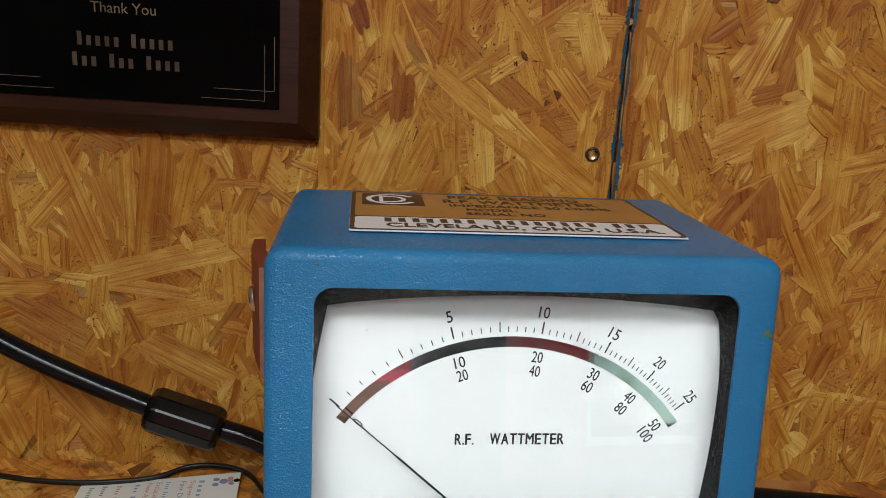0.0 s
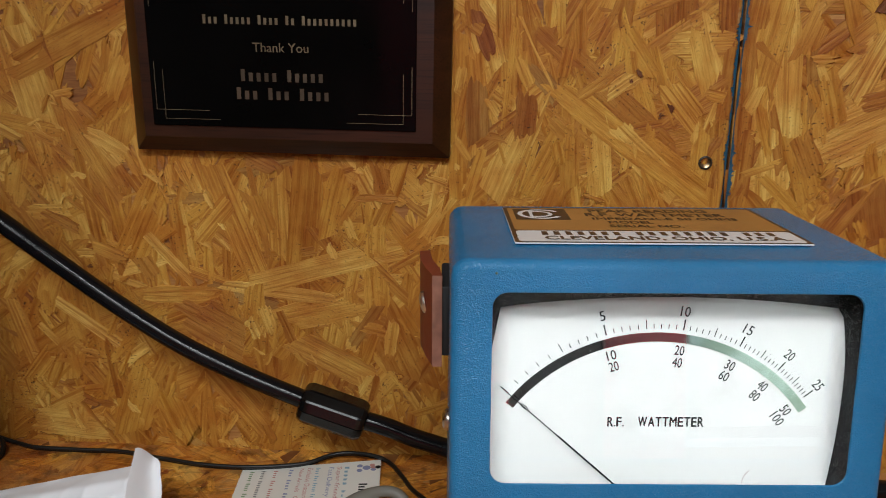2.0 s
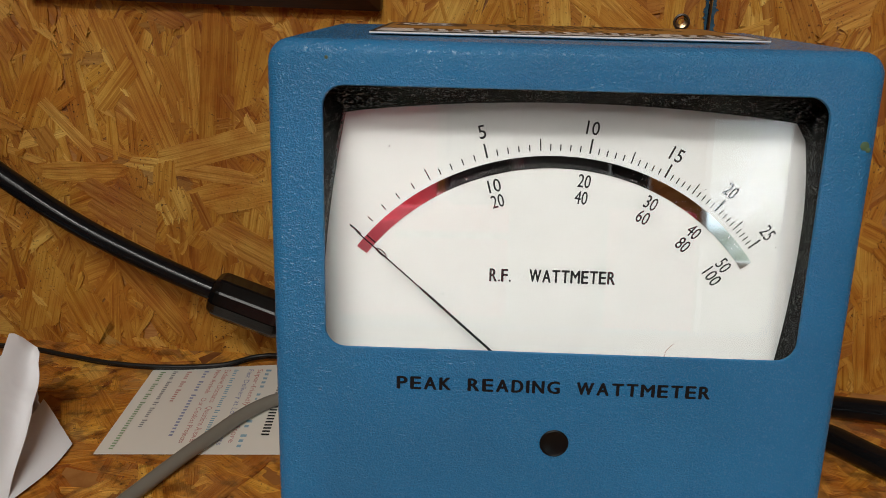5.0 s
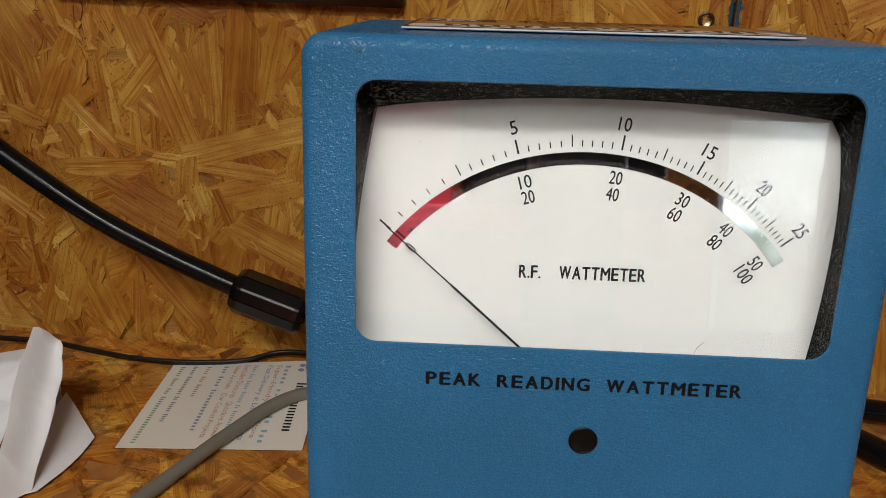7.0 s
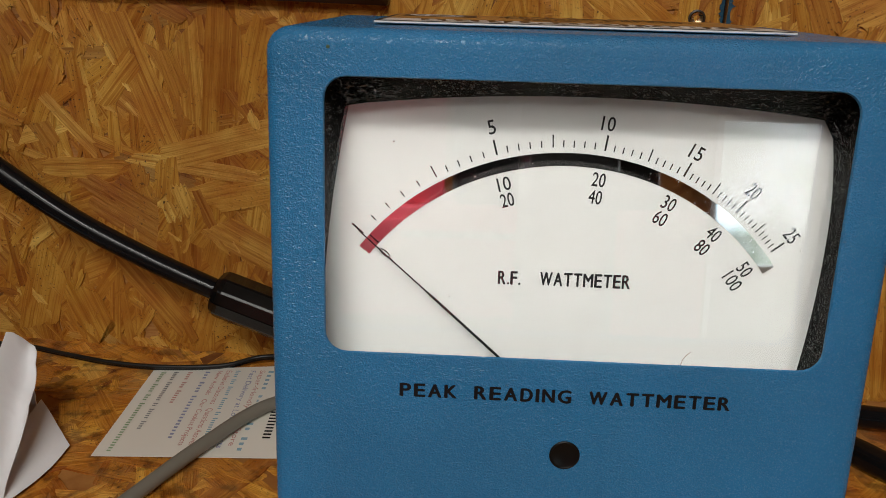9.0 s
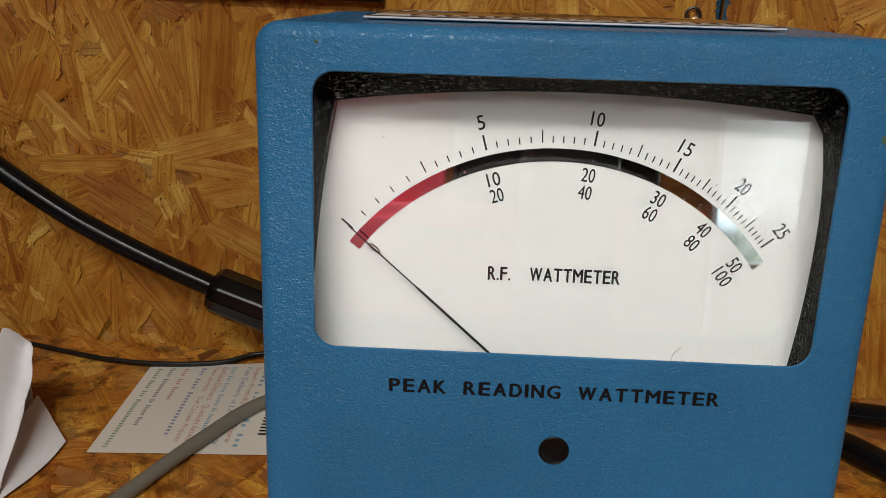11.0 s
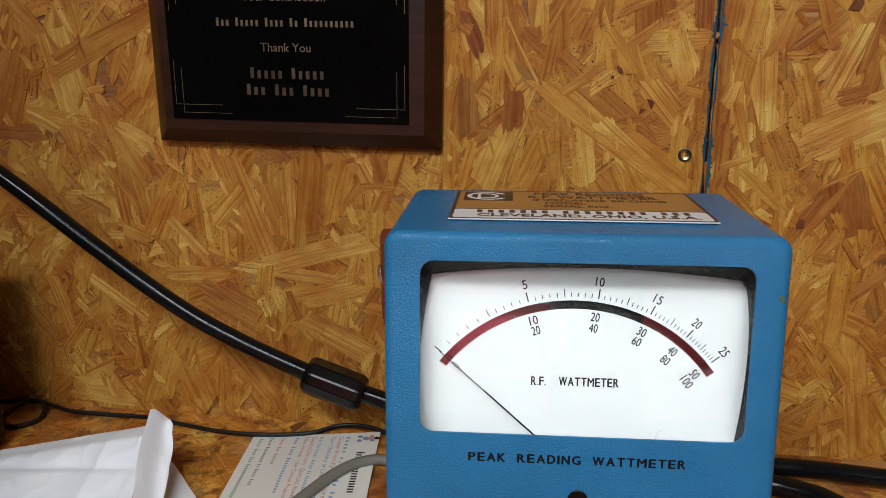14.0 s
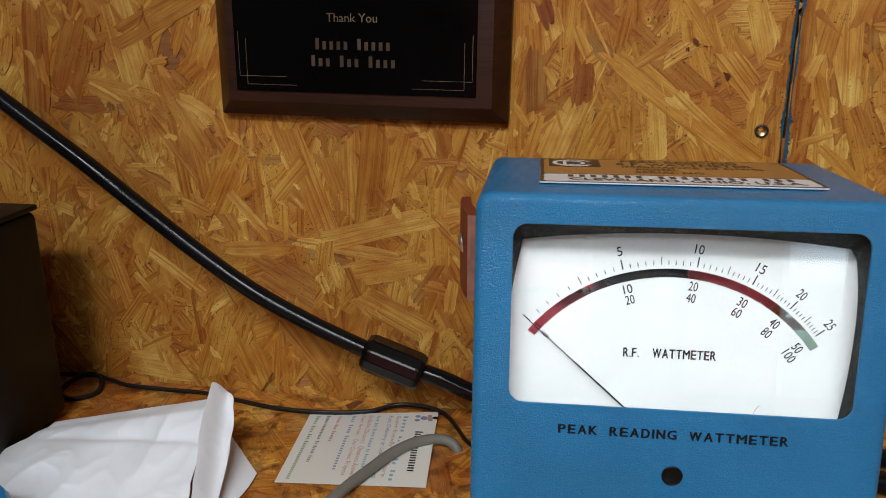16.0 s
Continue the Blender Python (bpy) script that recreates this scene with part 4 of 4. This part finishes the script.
def build_card():
    tl, tr, br, bl = Vector((-.1205, -.0278, .0006)), Vector((-.0391, -.0150, .0034)), Vector((-.0314, -.0929, .0006)), Vector((-.1147, -.1027, .0006))

    def spot(u, v, lift=0.0):
        """u from the wall side to the front, v from the right edge to the left."""
        q = tr.lerp(tl, v).lerp(br.lerp(bl, v), u)
        return q + Vector((0, 0, lift + .0006 * math.sin(3.1 * u) * (1 - v)))
    c = thing("printed_card", "white printed card with coloured lines of text lying on the shelf", "card")
    bm = bmesh.new()
    n = 12
    grid = [[[bm.verts.new(spot(i / n, j / n, k)) for j in range(n + 1)] for i in range(n + 1)] for k in (0, .00035)]
    for i in range(n):
        for j in range(n):
            bm.faces.new((grid[1][i][j], grid[1][i + 1][j], grid[1][i + 1][j + 1], grid[1][i][j + 1]))
            bm.faces.new((grid[0][i][j], grid[0][i][j + 1], grid[0][i + 1][j + 1], grid[0][i + 1][j]))
    for i in range(n):
        for a, b in (((i, 0), (i + 1, 0)), ((i + 1, n), (i, n)), ((0, i + 1), (0, i)), ((n, i), (n, i + 1))):
            bm.faces.new((grid[0][a[0]][a[1]], grid[0][b[0]][b[1]], grid[1][b[0]][b[1]], grid[1][a[0]][a[1]]))
    bmesh.ops.recalc_face_normals(bm, faces=bm.faces)
    part("sheet", bm, CARD, c)

    def line(v, u0, u1, size):
        a, b = spot(u0, v, .0007), spot(u1, v, .0007)
        x = (b - a).normalized()
        z = Vector((0, 0, 1))
        z = (z - x * z.dot(x)).normalized()
        y = z.cross(x)
        m = Matrix((x, y, z)).transposed().to_4x4()
        m.translation = (a + b) / 2
        return m, (b - a).length
    for v, u0, u1, size, text, mat in (
            (.24, .06, .96, .0040, (5, 5, 2, 3), INK_SKY), (.30, .06, .90, .0036, "Super-friendly Web Store", INK_RED), (.36, .06, .92, .0036, "Fast Delivery at Lowest Costs", INK_BLUE),
            (.45, .05, .80, .0034, (4, 3, 5, 6, 2, 8), INK_SKY), (.51, .05, .95, .0036, "Exclusive Discounts   Questions Answered", INK_RED), (.57, .05, .90, .0034, "New Arrivals   Our Coolest Projects", INK_RED),
            (.64, .05, .84, .0034, (3, 4, 14), INK_BLUE), (.75, .05, .45, .0034, (4, 3, 6), INK_RED), (.84, .04, .74, .0034, (5, 10, 2, 5, 4), INK_GREY), (.92, .04, .97, .0036, (5, 4, 3, 20), INK_GREEN)):
        m, length = line(v, u0, u1, size)
        if isinstance(text, str):
            lettering(text, length, size, m, mat, c, bold=.0)
        else:
            bars(text, length, size * .7, m, mat, c)
    m, length = line(.115, .30, .84, .006)
    bars((5, 11), length, .0050, m, INK, c)
    # a small emblem: a blue and red star-like figure with a dark dot
    for u, v, r, mat in ((.10, .10, .0024, INK_BLUE), (.07, .15, .0017, INK_BLUE), (.13, .15, .0017, INK_BLUE), (.07, .06, .0016, INK_RED), (.13, .05, .0016, INK_BLUE), (.10, .055, .0015, INK_RED), (.10, .018, .0017, INK)):
        part("emblem", lathe([(r, 0), (r * .9, .00008), (.0001, .0001)], 12), mat, c, m=Matrix.Translation(spot(u, v, .0006)))


build_card()

# ---------------------------------------------------------------- paper packet, dark case, lid


def build_packet():
    p = thing("paper_packet", "crumpled white paper packet with a torn end on the shelf", "packet")

    def sheet(name, fn, nu, nv, thick, label="", crumple=.0011):
        bm = bmesh.new()
        rows = []
        for k in (0, 1):
            rows.append([])
            for i in range(nu + 1):
                row = []
                for j in range(nv + 1):
                    q = Vector(fn(i / nu, j / nv))
                    d = noise.noise(q * 45) * crumple * .6 + (1 - abs(noise.noise(q * 26 + Vector((3, 1, 7))))) ** 3 * crumple * 1.4 + (1 - abs(noise.noise(q * 70 + Vector((1, 8, 2))))) ** 4 * crumple * .5 - crumple * .9
                    row.append(bm.verts.new(q + Vector((0, -d - k * thick, d * .4))))
                rows[-1].append(row)
        a, b = rows
        for i in range(nu):
            for j in range(nv):
                bm.faces.new((a[i][j], a[i][j + 1], a[i + 1][j + 1], a[i + 1][j]))
                bm.faces.new((b[i][j], b[i + 1][j], b[i + 1][j + 1], b[i][j + 1]))
        for i in range(nu):
            for j in (0, nv):
                bm.faces.new((a[i][j], a[i + 1][j], b[i + 1][j], b[i][j]))
        for j in range(nv):
            for i in (0, nu):
                bm.faces.new((a[i][j], b[i][j], b[i][j + 1], a[i][j + 1]))
        bmesh.ops.recalc_face_normals(bm, faces=bm.faces)
        return part(name, bm, PAPER, p, label)

    def body(u, v):
        # u from the left to the torn end, v over the top from behind to the front
        xb, hb = -.258 + .106 * u, .0150 + .0265 * u
        prof = ((.0, -.078, .0), (.16, -.084, hb * .80), (.24, -.086, hb * .98), (.36, -.100, hb * 1.0), (.44, -.108, hb * .86), (1.0, -.158, .0012))
        for (v0, y0, z0), (v1, y1, z1) in zip(prof, prof[1:]):
            if v <= v1:
                t = (v - v0) / (v1 - v0)
                y, z = y0 + (y1 - y0) * t, z0 + (z1 - z0) * t
                break
        x = xb - (.045 * (1 - u) - .011 * u) * max(0, (v - .3) / .7)
        # a long soft fold below the upper edge, and a dent towards the torn end
        z -= .0022 * math.exp(-((v - .40 - .10 * u) / .035) ** 2) * (.3 + u)
        y -= .0030 * math.sin(5.2 * u + 1.0) * max(0, v - .4)
        return x, y, max(z, .0012)
    sheet("wrapper", body, 90, 90, .0006, crumple=.0024)

    def flap(u, v):
        top = Vector((-.1530, -.0900, .0505)).lerp(Vector((-.1425, -.0850, .0400)), u)
        bot = Vector((-.1415, -.1560, .0012)).lerp(Vector((-.1330, -.1380, .0012)), u)
        q = top.lerp(bot, v)
        q.x += .0022 * math.sin(math.pi * v) * u - .0012 * math.sin(2 * math.pi * v) * (1 - u)
        q.y += .0050 * math.sin(math.pi * u) * (1 - .5 * v) - .0020 * math.cos(9 * v) * u
        q.z += .0016 * math.sin(7 * u + 1) * (1 - v)
        return q
    sheet("torn_flap", flap, 30, 56, .0004, "upright torn paper flap", .0017)

    def corner(u, v):
        a = Vector((-.1500, -.0790, .0120)).lerp(Vector((-.1270, -.0970, .0014)), u)
        b = Vector((-.1440, -.1450, .0014)).lerp(Vector((-.1310, -.1365, .0014)), u)
        q = a.lerp(b, v)
        q.x += .003 * math.sin(math.pi * v) * (u - .3)
        return q
    sheet("loose_corner", corner, 12, 14, .0004, "loose corner of the sheet", .0008)


build_packet()

box = thing("dark_cabinet", "charcoal metal equipment cabinet standing on the shelf", "cabinet", pose(-.273, -.055, 0, 0, 0, 2))
part("body", block(-.26, 0, -.17, 0, .004, .136, .004, 3), CHARCOAL, box)
part("lid", block(-.2605, .0006, -.1706, .0006, .1365, .1400, .0012), CHARCOAL, box)
for x in (-.24, -.02):
    for y in (-.15, -.02):
        part("foot", lathe([(.006, 0), (.006, .0045)], 12), RUBBER, box, m=Matrix.Translation((x, y, 0)))

lid = thing("blue_cap", "bright blue plastic cap lying in front of the packet", "cap", pose(-.236, -.199, 0))
part("shell", lathe([(.030, 0), (.0305, .004), (.030, .030), (.028, .0338), (.024, .035), (.0005, .0352)], 40), SKY_BLUE, lid)

# wall screw in its countersunk hole
screw = thing("wall_screw", "brass-coloured screw driven into the board wall", "screw", pose(.1388, 0, .1860))
face = Matrix.Rotation(radians(90), 4, "X")
part("head", lathe([(.0027, .0004), (.0030, .0013), (.0026, .0019), (.0013, .0014), (.0002, .0013)], 20), BRASS, screw, m=face)
part("countersink", lathe([(.0039, .0003), (.0038, .0019), (.0031, .0021), (.0027, .0012), (.0026, .0004)], 18), DARK_FOIL, screw, "dark splintered rim", m=face)

# ---------------------------------------------------------------- board pieces last


def paint_smears():
    """Ragged blue paint along both lips of the joint."""
    r = random.Random(3)
    for side in (-1, 1):
        bm = bmesh.new()
        prev = None
        for i in range(1100):
            z = .01 + i * .0004
            swell = max(0.0, noise.noise((z * 60, side * 5, 0)) + .25) + 1.3 * max(0.0, noise.noise((z * 22, side * 3 + 9, 2)) - .12)
            ragged = max(0.0, noise.noise((z * 900, side, 4))) + .6 * max(0.0, noise.noise((z * 300, side, 7)))
            w = .0003 + .0036 * swell * (.35 + ragged) + r.uniform(0, .0003)
            if .168 < z < .196 and side > 0 or .222 < z < .236 and side < 0 or .25 < z < .262:
                w += .0022 * (.3 + ragged)
            row = [bm.verts.new((SEAM + side * .00085, -.0017, z)), bm.verts.new((SEAM + side * (.00085 + w), -.0021, z))]
            if prev:
                bm.faces.new((prev[0], prev[1], row[1], row[0]) if side > 0 else (prev[1], prev[0], row[0], row[1]))
            prev = row
        tagged(part("paint_smear", bm, BLUE_DRIP, wall_front if side < 0 else wall_right, "ragged blue paint along the joint", smooth=False))
    part("joint_paint", block(SEAM - .0009, SEAM + .0009, .004, .0124, -.02, .46), CHARCOAL, wall_front, "dark joint between the panels", smooth=False)


paint_smears()
wall_strands().mesh("wood_strands", WALL_STRANDS, wall_front, "pressed wood strands of many shades", "stuff")
shelf_strands().mesh("wood_strands", SHELF_STRANDS, shelf, "grimy pressed wood strands", "stuff")
